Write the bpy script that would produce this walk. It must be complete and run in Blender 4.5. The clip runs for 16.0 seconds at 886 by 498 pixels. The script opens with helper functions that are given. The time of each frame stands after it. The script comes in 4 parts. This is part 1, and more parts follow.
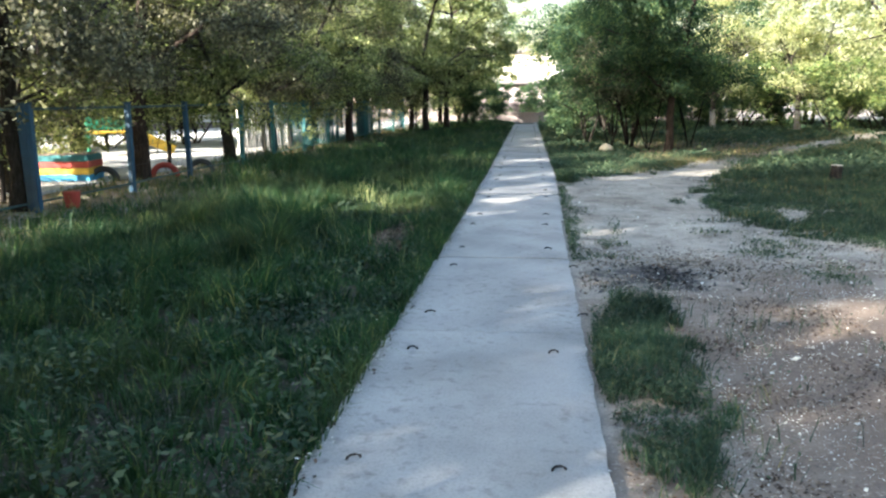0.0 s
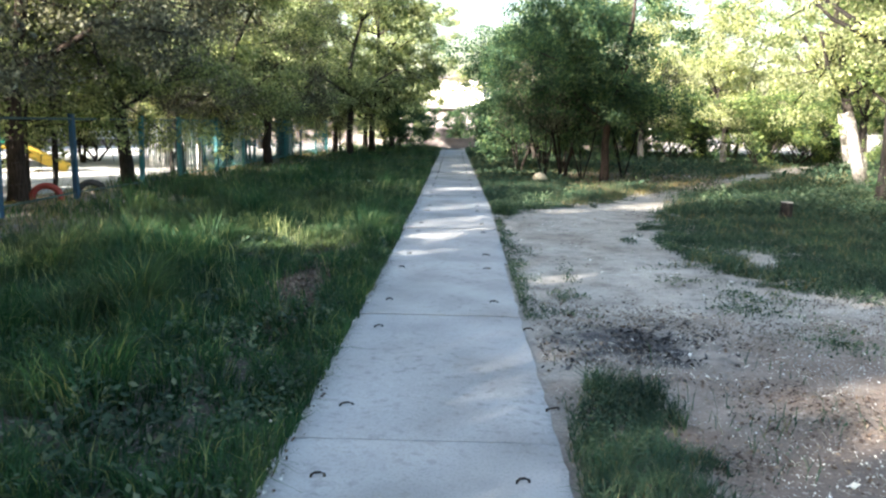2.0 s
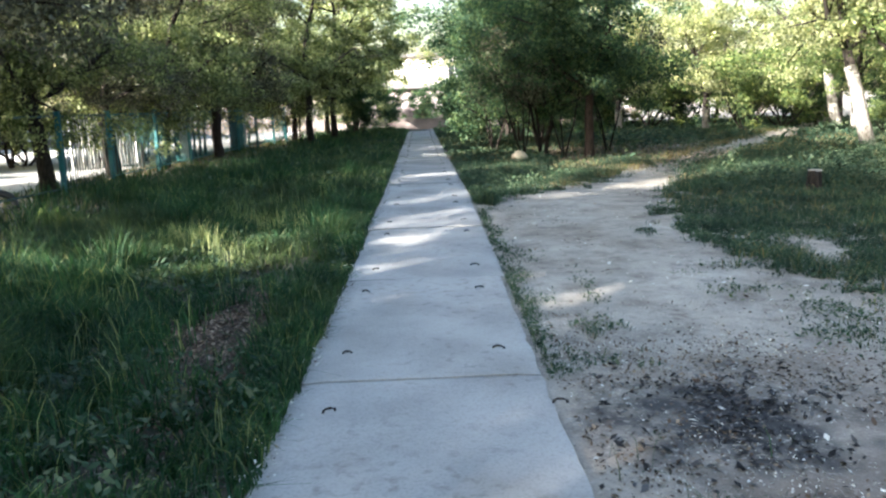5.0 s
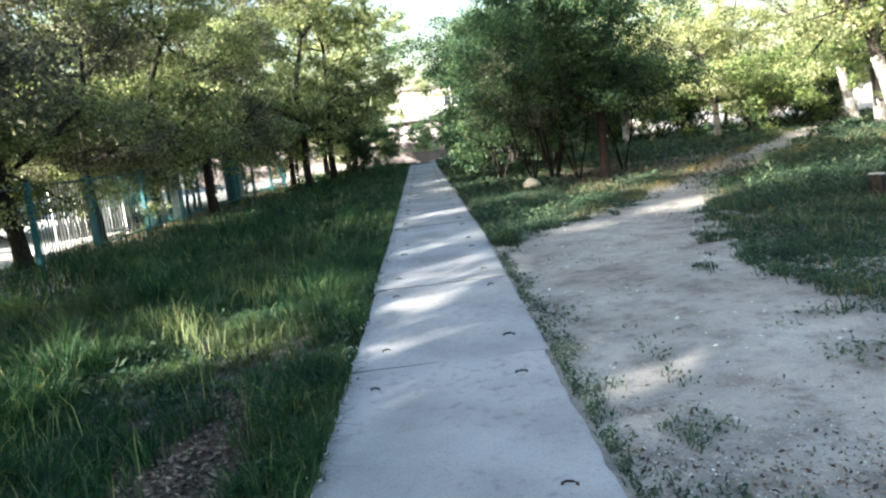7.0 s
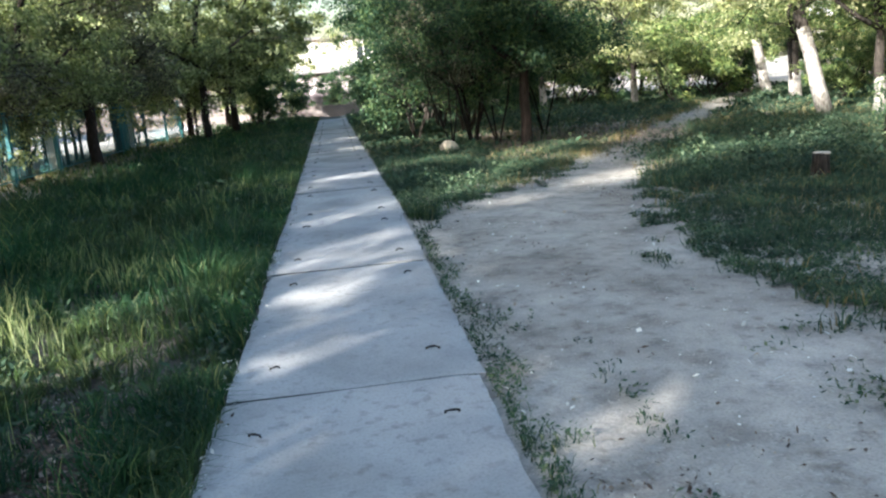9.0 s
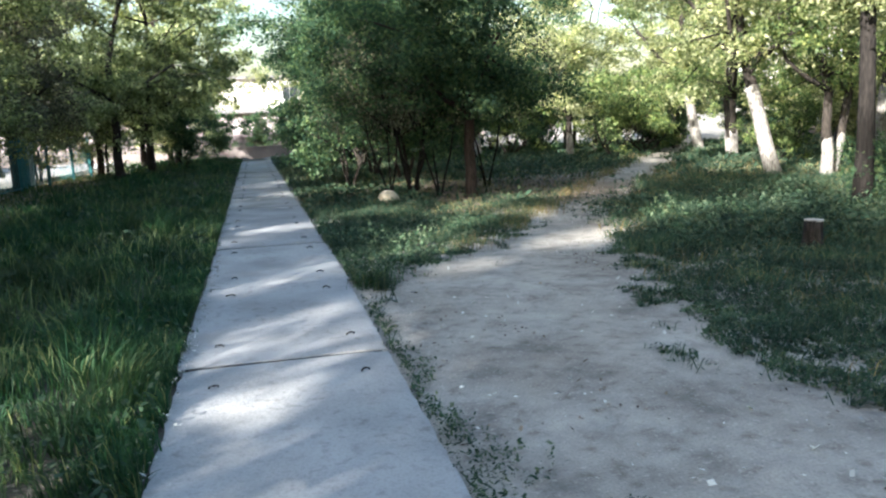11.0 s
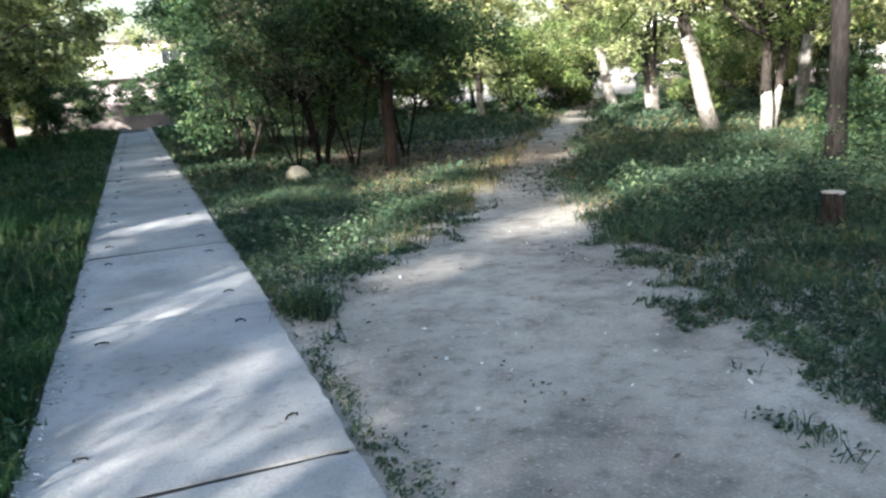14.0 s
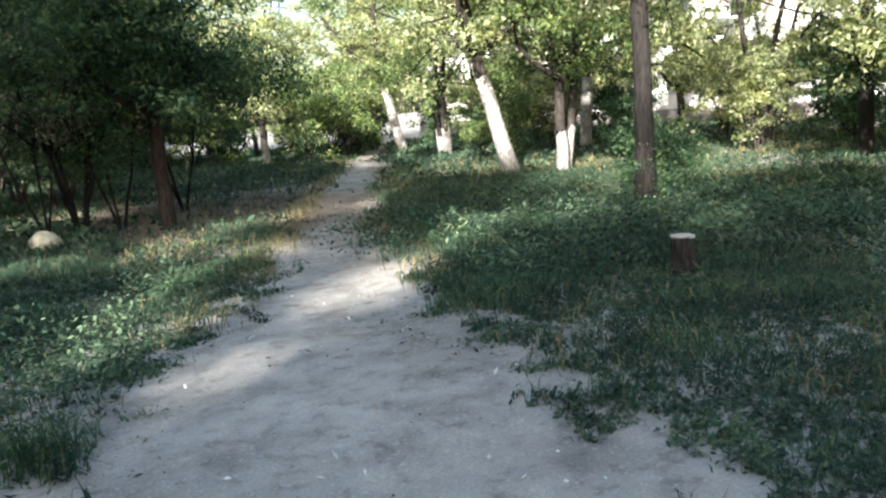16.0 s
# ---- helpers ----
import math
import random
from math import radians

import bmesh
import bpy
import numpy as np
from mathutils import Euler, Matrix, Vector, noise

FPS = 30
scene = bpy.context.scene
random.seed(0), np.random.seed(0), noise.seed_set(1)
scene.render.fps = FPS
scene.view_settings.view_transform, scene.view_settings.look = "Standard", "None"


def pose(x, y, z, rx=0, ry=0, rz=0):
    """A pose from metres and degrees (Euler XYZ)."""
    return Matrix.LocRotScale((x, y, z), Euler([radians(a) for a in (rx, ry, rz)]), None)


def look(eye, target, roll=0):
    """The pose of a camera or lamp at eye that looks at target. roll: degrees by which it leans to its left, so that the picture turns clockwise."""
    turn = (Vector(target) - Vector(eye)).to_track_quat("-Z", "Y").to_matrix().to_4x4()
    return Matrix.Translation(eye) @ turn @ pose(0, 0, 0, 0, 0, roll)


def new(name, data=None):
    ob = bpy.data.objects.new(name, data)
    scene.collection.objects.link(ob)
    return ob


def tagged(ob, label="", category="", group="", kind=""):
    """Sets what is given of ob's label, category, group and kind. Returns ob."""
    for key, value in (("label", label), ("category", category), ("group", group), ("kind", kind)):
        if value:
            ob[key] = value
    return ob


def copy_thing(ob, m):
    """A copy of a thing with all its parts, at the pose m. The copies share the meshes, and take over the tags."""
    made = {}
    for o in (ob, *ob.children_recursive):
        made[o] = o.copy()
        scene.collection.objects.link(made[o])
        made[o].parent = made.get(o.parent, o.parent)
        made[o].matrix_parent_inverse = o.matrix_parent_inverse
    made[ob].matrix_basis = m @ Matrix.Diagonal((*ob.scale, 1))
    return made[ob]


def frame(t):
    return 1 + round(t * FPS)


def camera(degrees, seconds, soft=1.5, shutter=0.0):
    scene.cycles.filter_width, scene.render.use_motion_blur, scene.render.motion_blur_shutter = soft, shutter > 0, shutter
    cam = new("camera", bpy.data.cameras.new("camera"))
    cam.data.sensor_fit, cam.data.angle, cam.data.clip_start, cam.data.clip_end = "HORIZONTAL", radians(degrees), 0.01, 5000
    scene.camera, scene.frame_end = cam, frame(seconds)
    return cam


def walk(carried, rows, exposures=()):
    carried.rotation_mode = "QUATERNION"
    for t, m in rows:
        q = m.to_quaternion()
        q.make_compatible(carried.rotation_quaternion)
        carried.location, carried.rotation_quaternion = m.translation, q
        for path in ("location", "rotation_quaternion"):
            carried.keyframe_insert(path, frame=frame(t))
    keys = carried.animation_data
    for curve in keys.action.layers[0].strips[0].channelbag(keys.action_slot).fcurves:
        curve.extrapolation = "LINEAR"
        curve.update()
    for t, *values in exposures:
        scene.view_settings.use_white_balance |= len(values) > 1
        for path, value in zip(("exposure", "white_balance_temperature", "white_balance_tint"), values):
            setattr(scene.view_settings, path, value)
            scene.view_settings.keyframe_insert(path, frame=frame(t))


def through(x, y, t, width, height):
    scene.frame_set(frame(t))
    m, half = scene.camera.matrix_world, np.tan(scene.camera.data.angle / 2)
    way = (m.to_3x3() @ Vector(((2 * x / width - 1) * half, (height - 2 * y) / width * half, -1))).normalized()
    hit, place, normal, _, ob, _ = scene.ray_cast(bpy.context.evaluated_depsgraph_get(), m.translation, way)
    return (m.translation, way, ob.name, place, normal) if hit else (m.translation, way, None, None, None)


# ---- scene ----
cam = camera(60.0, 16.0, 2.3, 0.15)

PATH = [
    (0, (0.472, -10.067, 1.569), (0.204, -8.123, 1.184), -0.5),
    (0.5, (0.401, -9.675, 1.547), (0.298, -7.71, 1.189), 1.8),
    (1, (0.374, -9.347, 1.551), (0.361, -7.379, 1.193), 3.5),
    (1.5, (0.282, -8.933, 1.522), (-0.06, -7.0, 1.14), 1.2),
    (2, (0.271, -8.559, 1.529), (0.199, -6.587, 1.206), 1.2),
    (2.5, (0.266, -8.158, 1.509), (0.18, -6.191, 1.155), -0.2),
    (3, (0.202, -7.841, 1.505), (0.041, -5.881, 1.144), 1.7),
    (3.2, (0.183, -7.711, 1.512), (0.085, -5.746, 1.152), 0.9),
    (5.3, (0.181, -6.247, 1.455), (0.176, -4.282, 1.083), -2.0),
    (5.5, (0.179, -6.095, 1.475), (0.128, -4.128, 1.118), -2.7),
    (6, (0.126, -5.799, 1.489), (-0.038, -3.829, 1.185), -4.8),
    (6.5, (0.094, -5.499, 1.505), (0.079, -3.518, 1.23), -6.3),
    (7, (0.118, -5.063, 1.504), (0.094, -3.085, 1.209), -7.1),
    (7.5, (0.104, -4.812, 1.487), (0.104, -2.836, 1.183), -7.0),
    (8, (0.143, -4.41, 1.489), (0.472, -2.472, 1.119), -4.7),
    (8.5, (0.147, -4.179, 1.513), (0.469, -2.249, 1.101), -3.9),
    (9, (0.126, -3.812, 1.509), (0.325, -1.868, 1.081), -4.5),
    (9.5, (0.121, -3.473, 1.515), (0.638, -1.584, 1.109), -2.5),
    (10, (0.01, -3.233, 1.529), (0.579, -1.351, 1.157), -1.4),
    (10.2, (-0.02, -3.06, 1.54), (0.387, -1.126, 1.239), -2.3),
    (12.3, (0.017, -1.4, 1.49), (0.495, 0.501, 1.089), -3.1),
    (12.5, (0.035, -1.27, 1.503), (0.577, 0.611, 1.096), -2.8),
    (13, (0.007, -1.04, 1.56), (0.598, 0.819, 1.118), -2.8),
    (13.5, (-0.007, -0.663, 1.557), (0.408, 1.242, 1.109), -4.4),
    (14, (0.015, -0.345, 1.558), (0.668, 1.494, 1.121), -3.7),
    (14.5, (0.196, 0.079, 1.49), (0.99, 1.854, 1.024), -3.5),
    (15, (0.229, 0.355, 1.519), (0.973, 2.157, 1.074), -4.5),
    (15.5, (0.345, 0.673, 1.535), (1.377, 2.354, 1.204), -3.7),
    (16, (0.465, 1.05, 1.487), (1.61, 2.65, 1.128), -4.3),
]
walk(cam, [(t, look(eye, target, roll)) for t, eye, target, roll in PATH], [(0, 3.1, 5600, 10), (2.5, 3.2, 5620, 11), (5.5, 3.0, 5480, 11), (7.5, 2.95, 5420, 10), (9.5, 2.68, 5280, 10), (12.5, 2.7, 5300, 10), (13.5, 2.75, 5330, 11), (15, 2.62, 5300, 11), (16, 2.68, 5300, 11)])

# ---- light ----
SUN_AZ, SUN_EL = 220.0, 21.0          # where the sun stands: degrees from +x, and above the horizon
world = bpy.data.worlds.new("sky")
scene.world = world
world.use_nodes = True
wn = world.node_tree.nodes
sky = wn.new("ShaderNodeTexSky")
sky.sky_type = "NISHITA"
sky.sun_disc = False
sky.sun_elevation = radians(SUN_EL)
sky.sun_rotation = radians(90 - SUN_AZ)
sky.air_density, sky.dust_density, sky.ozone_density = 1.6, 3.0, 1.0
wn["Background"].inputs[1].default_value = 0.06
world.node_tree.links.new(sky.outputs[0], wn["Background"].inputs[0])
sun = new("sun", bpy.data.lights.new("sun", "SUN"))
sun.data.energy, sun.data.angle, sun.data.color = 5.0, radians(0.8), (1.0, 0.87, 0.68)
sd = Vector((math.cos(radians(SUN_EL)) * math.cos(radians(SUN_AZ)), math.cos(radians(SUN_EL)) * math.sin(radians(SUN_AZ)), math.sin(radians(SUN_EL))))
sun.matrix_world = look(sd * 60, (0, 0, 0))

rng = np.random.default_rng(7)


# ---- materials ----
def material(name):
    m = bpy.data.materials.new(name)
    m.use_nodes = True
    nt = m.node_tree
    return m, nt, nt.nodes["Principled BSDF"]


def node(nt, kind, **inputs):
    n = nt.nodes.new(kind)
    for key, v in inputs.items():
        n.inputs[key.replace("_", " ")].default_value = v
    return n


def noise_of(nt, scale, detail=4.0, coord=None):
    n = node(nt, "ShaderNodeTexNoise", Scale=scale, Detail=detail)
    if coord is not None:
        nt.links.new(coord, n.inputs["Vector"])
    return n.outputs["Fac"]


def ramp(nt, fac, stops):
    r = nt.nodes.new("ShaderNodeValToRGB")
    e = r.color_ramp.elements
    while len(e) < len(stops):
        e.new(0.5)
    for k, (p, c) in zip(e, stops):
        k.position, k.color = p, (*c, 1)
    nt.links.new(fac, r.inputs[0])
    return r.outputs[0]


def blend(nt, fac, a, b, mode="MIX"):
    m = nt.nodes.new("ShaderNodeMix")
    m.data_type, m.blend_type = "RGBA", mode
    for sock, v in ((m.inputs[0], fac), (m.inputs[6], a), (m.inputs[7], b)):
        if isinstance(v, (int, float)):
            sock.default_value = v
        elif isinstance(v, tuple):
            sock.default_value = (*v, 1)
        else:
            nt.links.new(v, sock)
    return m.outputs[2]


def bump(nt, bsdf, fac, strength, distance=0.01):
    b = node(nt, "ShaderNodeBump", Strength=strength, Distance=distance)
    nt.links.new(fac, b.inputs["Height"])
    nt.links.new(b.outputs[0], bsdf.inputs["Normal"])


def where(nt):
    return nt.nodes.new("ShaderNodeNewGeometry").outputs["Position"]


def surface(name, dark, light, scale=3.0, grain=60.0, rough=0.85, relief=0.3, metallic=0.0):
    """A plain worn surface: two tones by a broad noise, a fine grain over it and a fine relief."""
    m, nt, b = material(name)
    tc = nt.nodes.new("ShaderNodeTexCoord").outputs["Object"]
    broad = ramp(nt, noise_of(nt, scale, 5, tc), [(0.3, dark), (0.7, light)])
    fine = noise_of(nt, grain, 3, tc)
    grey = ramp(nt, fine, [(0.3, (0.75,) * 3), (0.7, (1.0,) * 3)])
    nt.links.new(blend(nt, 1.0, broad, grey, "MULTIPLY"), b.inputs["Base Color"])
    b.inputs["Roughness"].default_value, b.inputs["Metallic"].default_value = rough, metallic
    bump(nt, b, fine, relief)
    return m


def foliage(name, stops, through=0.45, rough=0.55, patch=0.0, dry=(0.2, 0.17, 0.07)):
    """Leaves and blades: a tone for each one, some light passing through them."""
    m, nt, b = material(name)
    geo = nt.nodes.new("ShaderNodeNewGeometry")
    col = ramp(nt, geo.outputs["Random Per Island"], stops)
    if patch:
        fac = ramp(nt, noise_of(nt, 0.55, 3, geo.outputs["Position"]), [(0.48, (0, 0, 0)), (0.68, (patch,) * 3)])
        col = blend(nt, fac, col, dry)
    clumps = ramp(nt, noise_of(nt, 1.7, 4, geo.outputs["Position"]), [(0.34, (0.6, 0.63, 0.65)), (0.5, (1.02, 1.02, 1.0)), (0.68, (1.6, 1.52, 1.35))])
    col = blend(nt, 1.0, col, clumps, "MULTIPLY")
    nt.links.new(col, b.inputs["Base Color"])
    b.inputs["Roughness"].default_value = rough
    b.inputs["Specular IOR Level"].default_value = 0.25
    tr = nt.nodes.new("ShaderNodeBsdfTranslucent")
    nt.links.new(blend(nt, 1.0, col, (1.15, 1.18, 0.84), "MULTIPLY"), tr.inputs[0])
    mx = nt.nodes.new("ShaderNodeMixShader")
    mx.inputs[0].default_value = through
    nt.links.new(b.outputs[0], mx.inputs[1])
    nt.links.new(tr.outputs[0], mx.inputs[2])
    nt.links.new(mx.outputs[0], nt.nodes["Material Output"].inputs[0])
    return m


def soil_material():
    m, nt, b = material("dusty_soil")
    p = where(nt)
    base = ramp(nt, noise_of(nt, 0.7, 6, p), [(0.3, (0.25, 0.222, 0.186)), (0.5, (0.345, 0.312, 0.266)), (0.72, (0.425, 0.39, 0.338))])
    crumbs = ramp(nt, noise_of(nt, 9, 8, p), [(0.28, (0.62, 0.6, 0.58)), (0.44, (0.95, 0.95, 0.95)), (0.75, (1.1, 1.09, 1.07))])
    col = blend(nt, 1.0, base, crumbs, "MULTIPLY")
    mottle = ramp(nt, noise_of(nt, 2.6, 7, p), [(0.34, (0.66, 0.65, 0.645)), (0.46, (0.92, 0.915, 0.91)), (0.62, (1.08, 1.07, 1.06))])
    col = blend(nt, 1.0, col, mottle, "MULTIPLY")
    # brown leaf mould under the trees, deepened to hold the shade below the crowns, and on the littered soil before
    # them, and an old ash stain beside the footpath
    for (cx, cy), radius, rough_edge, strength, tone in (((4.6, 14.2), 3.6, 3.0, 0.85, (0.12, 0.085, 0.06)), ((-8.0, 3.0), 3.0, 2.5, 0.6, (0.16, 0.115, 0.08)), ((3.4, -5.6), 2.9, 4.0, 0.95, (0.17, 0.128, 0.1)), (ASH, 0.5, 1.5, 0.96, (0.055, 0.052, 0.053))):
        far = nt.nodes.new("ShaderNodeVectorMath")
        far.operation = "DISTANCE"
        nt.links.new(p, far.inputs[0])
        far.inputs[1].default_value = (cx, cy, 0.0)
        wob = node(nt, "ShaderNodeMath")
        wob.operation = "MULTIPLY_ADD"
        nt.links.new(noise_of(nt, 1.9 if radius > 1 else 5.0, 8, p), wob.inputs[0])
        wob.inputs[1].default_value = rough_edge
        nt.links.new(far.outputs["Value"], wob.inputs[2])
        rel = nt.nodes.new("ShaderNodeMath")
        rel.operation = "DIVIDE"
        nt.links.new(wob.outputs[0], rel.inputs[0])
        rel.inputs[1].default_value = (radius + rough_edge * 0.5) * 1.25
        col = blend(nt, ramp(nt, rel.outputs[0], [(0.62, (strength,) * 3), (0.95, (0, 0, 0))]), col, tone)
    # dark humus and thatch under the uncut grass beside the footpath, the shade between the blades put into the tone
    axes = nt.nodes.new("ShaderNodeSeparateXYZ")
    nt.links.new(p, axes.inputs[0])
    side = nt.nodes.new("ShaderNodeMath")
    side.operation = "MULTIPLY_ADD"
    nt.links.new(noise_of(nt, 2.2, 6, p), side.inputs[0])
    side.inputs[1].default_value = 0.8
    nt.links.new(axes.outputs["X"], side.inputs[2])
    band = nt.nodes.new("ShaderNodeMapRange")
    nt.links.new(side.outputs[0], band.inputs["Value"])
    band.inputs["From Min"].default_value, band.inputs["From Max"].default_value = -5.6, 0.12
    humus_shade = ramp(nt, band.outputs["Result"], [(0.0, (0, 0, 0)), (0.16, (0.92,) * 3), (0.93, (0.92,) * 3), (1.0, (0, 0, 0))])
    col = blend(nt, humus_shade, col, (0.045, 0.04, 0.028))
    flecks = ramp(nt, noise_of(nt, 38, 5, p), [(0.58, (0, 0, 0)), (0.68, (0.5, 0.5, 0.5))])
    col = blend(nt, flecks, col, (0.5, 0.45, 0.38))
    fine = ramp(nt, noise_of(nt, 75, 4, p), [(0.3, (0.78, 0.77, 0.76)), (0.5, (1, 1, 1)), (0.7, (1.1, 1.09, 1.08))])
    col = blend(nt, 1.0, col, fine, "MULTIPLY")
    nt.links.new(col, b.inputs["Base Color"])
    b.inputs["Roughness"].default_value = 0.95
    b.inputs["Specular IOR Level"].default_value = 0.15
    bump(nt, b, noise_of(nt, 18, 10, p), 0.8, 0.02)
    return m


def concrete_material():
    m, nt, b = material("weathered_concrete")
    p = where(nt)
    info = nt.nodes.new("ShaderNodeObjectInfo")
    base = ramp(nt, noise_of(nt, 1.3, 7, p), [(0.3, (0.26, 0.252, 0.24)), (0.52, (0.36, 0.35, 0.335)), (0.75, (0.43, 0.418, 0.395))])
    each = ramp(nt, info.outputs["Random"], [(0.0, (0.9, 0.9, 0.91)), (1.0, (1.05, 1.04, 1.02))])
    col = blend(nt, 1.0, base, each, "MULTIPLY")
    pits = ramp(nt, noise_of(nt, 13, 10, p), [(0.33, (0.74, 0.73, 0.72)), (0.46, (1, 1, 1))])
    worn = ramp(nt, noise_of(nt, 0.9, 4, p), [(0.36, (0, 0, 0)), (0.56, (1, 1, 1))])
    col = blend(nt, worn, col, blend(nt, 1.0, col, pits, "MULTIPLY"))
    grit = ramp(nt, noise_of(nt, 70, 5, p), [(0.32, (0.84, 0.84, 0.84)), (0.5, (1.0, 1.0, 1.0)), (0.7, (1.05, 1.05, 1.05))])
    col = blend(nt, 1.0, col, grit, "MULTIPLY")
    nt.links.new(col, b.inputs["Base Color"])
    b.inputs["Roughness"].default_value = 0.9
    b.inputs["Specular IOR Level"].default_value = 0.2
    bump(nt, b, noise_of(nt, 45, 5, p), 0.45, 0.01)
    return m


def bark_material(name, dark, light):
    m, nt, b = material(name)
    tc = nt.nodes.new("ShaderNodeTexCoord").outputs["Object"]
    mp = node(nt, "ShaderNodeMapping", Scale=(9.0, 9.0, 1.6))
    nt.links.new(tc, mp.inputs[0])
    n = noise_of(nt, 4.0, 6, mp.outputs[0])
    nt.links.new(ramp(nt, n, [(0.32, dark), (0.68, light)]), b.inputs["Base Color"])
    b.inputs["Roughness"].default_value = 0.95
    b.inputs["Specular IOR Level"].default_value = 0.1
    bump(nt, b, n, 0.9, 0.03)
    return m


ASH = (1.5, -3.1)
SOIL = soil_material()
CONCRETE = concrete_material()
BARK = bark_material("bark_dark", (0.014, 0.012, 0.01), (0.052, 0.043, 0.035))
# Copy of the dark bark with the shade on the trunks put into its tone.
BARK_SHADED = bark_material("bark_shaded", (0.008, 0.007, 0.006), (0.026, 0.022, 0.019))
BARK_RED = bark_material("bark_reddish", (0.016, 0.012, 0.01), (0.055, 0.04, 0.032))
LIME = bark_material("lime_wash", (0.09, 0.075, 0.06), (0.36, 0.335, 0.3))
GRASS = foliage("grass", [(0.0, (0.012, 0.036, 0.016)), (0.45, (0.022, 0.064, 0.027)), (0.88, (0.05, 0.108, 0.04)), (1.0, (0.22, 0.22, 0.09))], 0.45, 0.6, 0.25)
STALK = foliage("seed_stalks", [(0.0, (0.12, 0.17, 0.06)), (1.0, (0.28, 0.3, 0.14))], 0.4, 0.6)
LAWN = foliage("short_grass", [(0.0, (0.02, 0.046, 0.028)), (0.5, (0.04, 0.08, 0.047)), (0.88, (0.085, 0.118, 0.07)), (1.0, (0.2, 0.18, 0.09))], 0.35, 0.7)
WEED = foliage("weeds", [(0.0, (0.02, 0.042, 0.025)), (0.6, (0.044, 0.076, 0.042)), (1.0, (0.12, 0.14, 0.08))], 0.3, 0.8)
PALE = foliage("pale_weeds", [(0.0, (0.05, 0.095, 0.05)), (0.6, (0.11, 0.16, 0.085)), (1.0, (0.22, 0.26, 0.15))], 0.3, 0.7)
STRAW = foliage("dry_grass", [(0.0, (0.12, 0.09, 0.045)), (0.6, (0.24, 0.19, 0.09)), (1.0, (0.1, 0.13, 0.05))], 0.3, 0.7)
LEAF_OLIVE = foliage("leaves_olive", [(0.0, (0.07, 0.09, 0.038)), (0.6, (0.175, 0.2, 0.085)), (1.0, (0.38, 0.4, 0.21))], 0.6, 0.45)
# Brownish leaves, darkened so that the near trees' shade is in the tone.
LEAF_BROWN_SHADED = foliage("leaves_brownish_shaded", [(0.0, (0.045, 0.046, 0.032)), (0.6, (0.1, 0.1, 0.066)), (1.0, (0.27, 0.26, 0.18))], 0.45, 0.5)
LEAF_DARK = foliage("leaves_dark", [(0.0, (0.022, 0.05, 0.028)), (0.6, (0.052, 0.098, 0.046)), (1.0, (0.15, 0.19, 0.08))], 0.5, 0.6)
# Brighter version of the olive leaves, with sunlight put into the tone.
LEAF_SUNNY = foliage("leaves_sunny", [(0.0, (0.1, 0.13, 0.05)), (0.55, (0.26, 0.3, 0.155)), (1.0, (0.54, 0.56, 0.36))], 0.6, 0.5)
LEAF_MID = foliage("leaves_mid_green", [(0.0, (0.045, 0.075, 0.025)), (0.55, (0.11, 0.155, 0.05)), (1.0, (0.27, 0.3, 0.11))], 0.5, 0.55)
# Top tones raised past leaf colour to carry the sun on these crowns.
LEAF_SUNLIT = foliage("leaves_sunlit", [(0.0, (0.085, 0.115, 0.045)), (0.55, (0.23, 0.25, 0.105)), (1.0, (0.52, 0.51, 0.3))], 0.55, 0.5)
LITTER = foliage("leaf_litter", [(0.0, (0.04, 0.027, 0.02)), (0.7, (0.11, 0.076, 0.055)), (1.0, (0.3, 0.235, 0.175))], 0.1, 0.8)
CHAR = foliage("charred_bits", [(0.0, (0.012, 0.011, 0.011)), (0.7, (0.04, 0.036, 0.035)), (1.0, (0.16, 0.15, 0.15))], 0.05, 0.9)
PETAL = foliage("pale_scraps", [(0.0, (0.5, 0.47, 0.42)), (1.0, (0.82, 0.8, 0.76))], 0.1, 0.7)
STEEL = surface("rusty_steel", (0.02, 0.017, 0.015), (0.07, 0.05, 0.04), 20, 120, 0.7, 0.4, 0.5)
TEAL = surface("teal_paint", (0.018, 0.11, 0.12), (0.03, 0.17, 0.18), 4, 50, 0.55, 0.15)
BLUE = surface("blue_paint", (0.01, 0.05, 0.1), (0.02, 0.085, 0.15), 4, 50, 0.55, 0.15)
RAIL = surface("dull_green_steel", (0.02, 0.05, 0.05), (0.04, 0.085, 0.08), 5, 60, 0.6, 0.2)
WHITE = surface("white_paint", (0.68, 0.67, 0.64), (0.82, 0.81, 0.78), 1.5, 40, 0.7, 0.15)
PLASTER = surface("pale_plaster", (0.62, 0.56, 0.52), (0.8, 0.75, 0.71), 0.6, 20, 0.9, 0.3)
PINK = surface("pinkish_plaster", (0.26, 0.205, 0.2), (0.52, 0.43, 0.42), 0.9, 20, 0.9, 0.3)
PEELING = surface("peeling_pinkish_plaster", (0.09, 0.07, 0.07), (0.56, 0.48, 0.47), 1.5, 9, 0.9, 0.4)
PLINTH = surface("dark_plinth", (0.16, 0.13, 0.12), (0.27, 0.23, 0.21), 1.0, 18, 0.9, 0.4)
ROOF = surface("grey_roof_sheet", (0.13, 0.12, 0.12), (0.22, 0.2, 0.2), 0.8, 12, 0.7, 0.3)
PAVE = surface("playground_concrete", (0.42, 0.41, 0.39), (0.58, 0.56, 0.53), 0.5, 15, 0.9, 0.4)
RUBBER = surface("old_rubber", (0.025, 0.025, 0.026), (0.06, 0.06, 0.06), 6, 60, 0.8, 0.5)
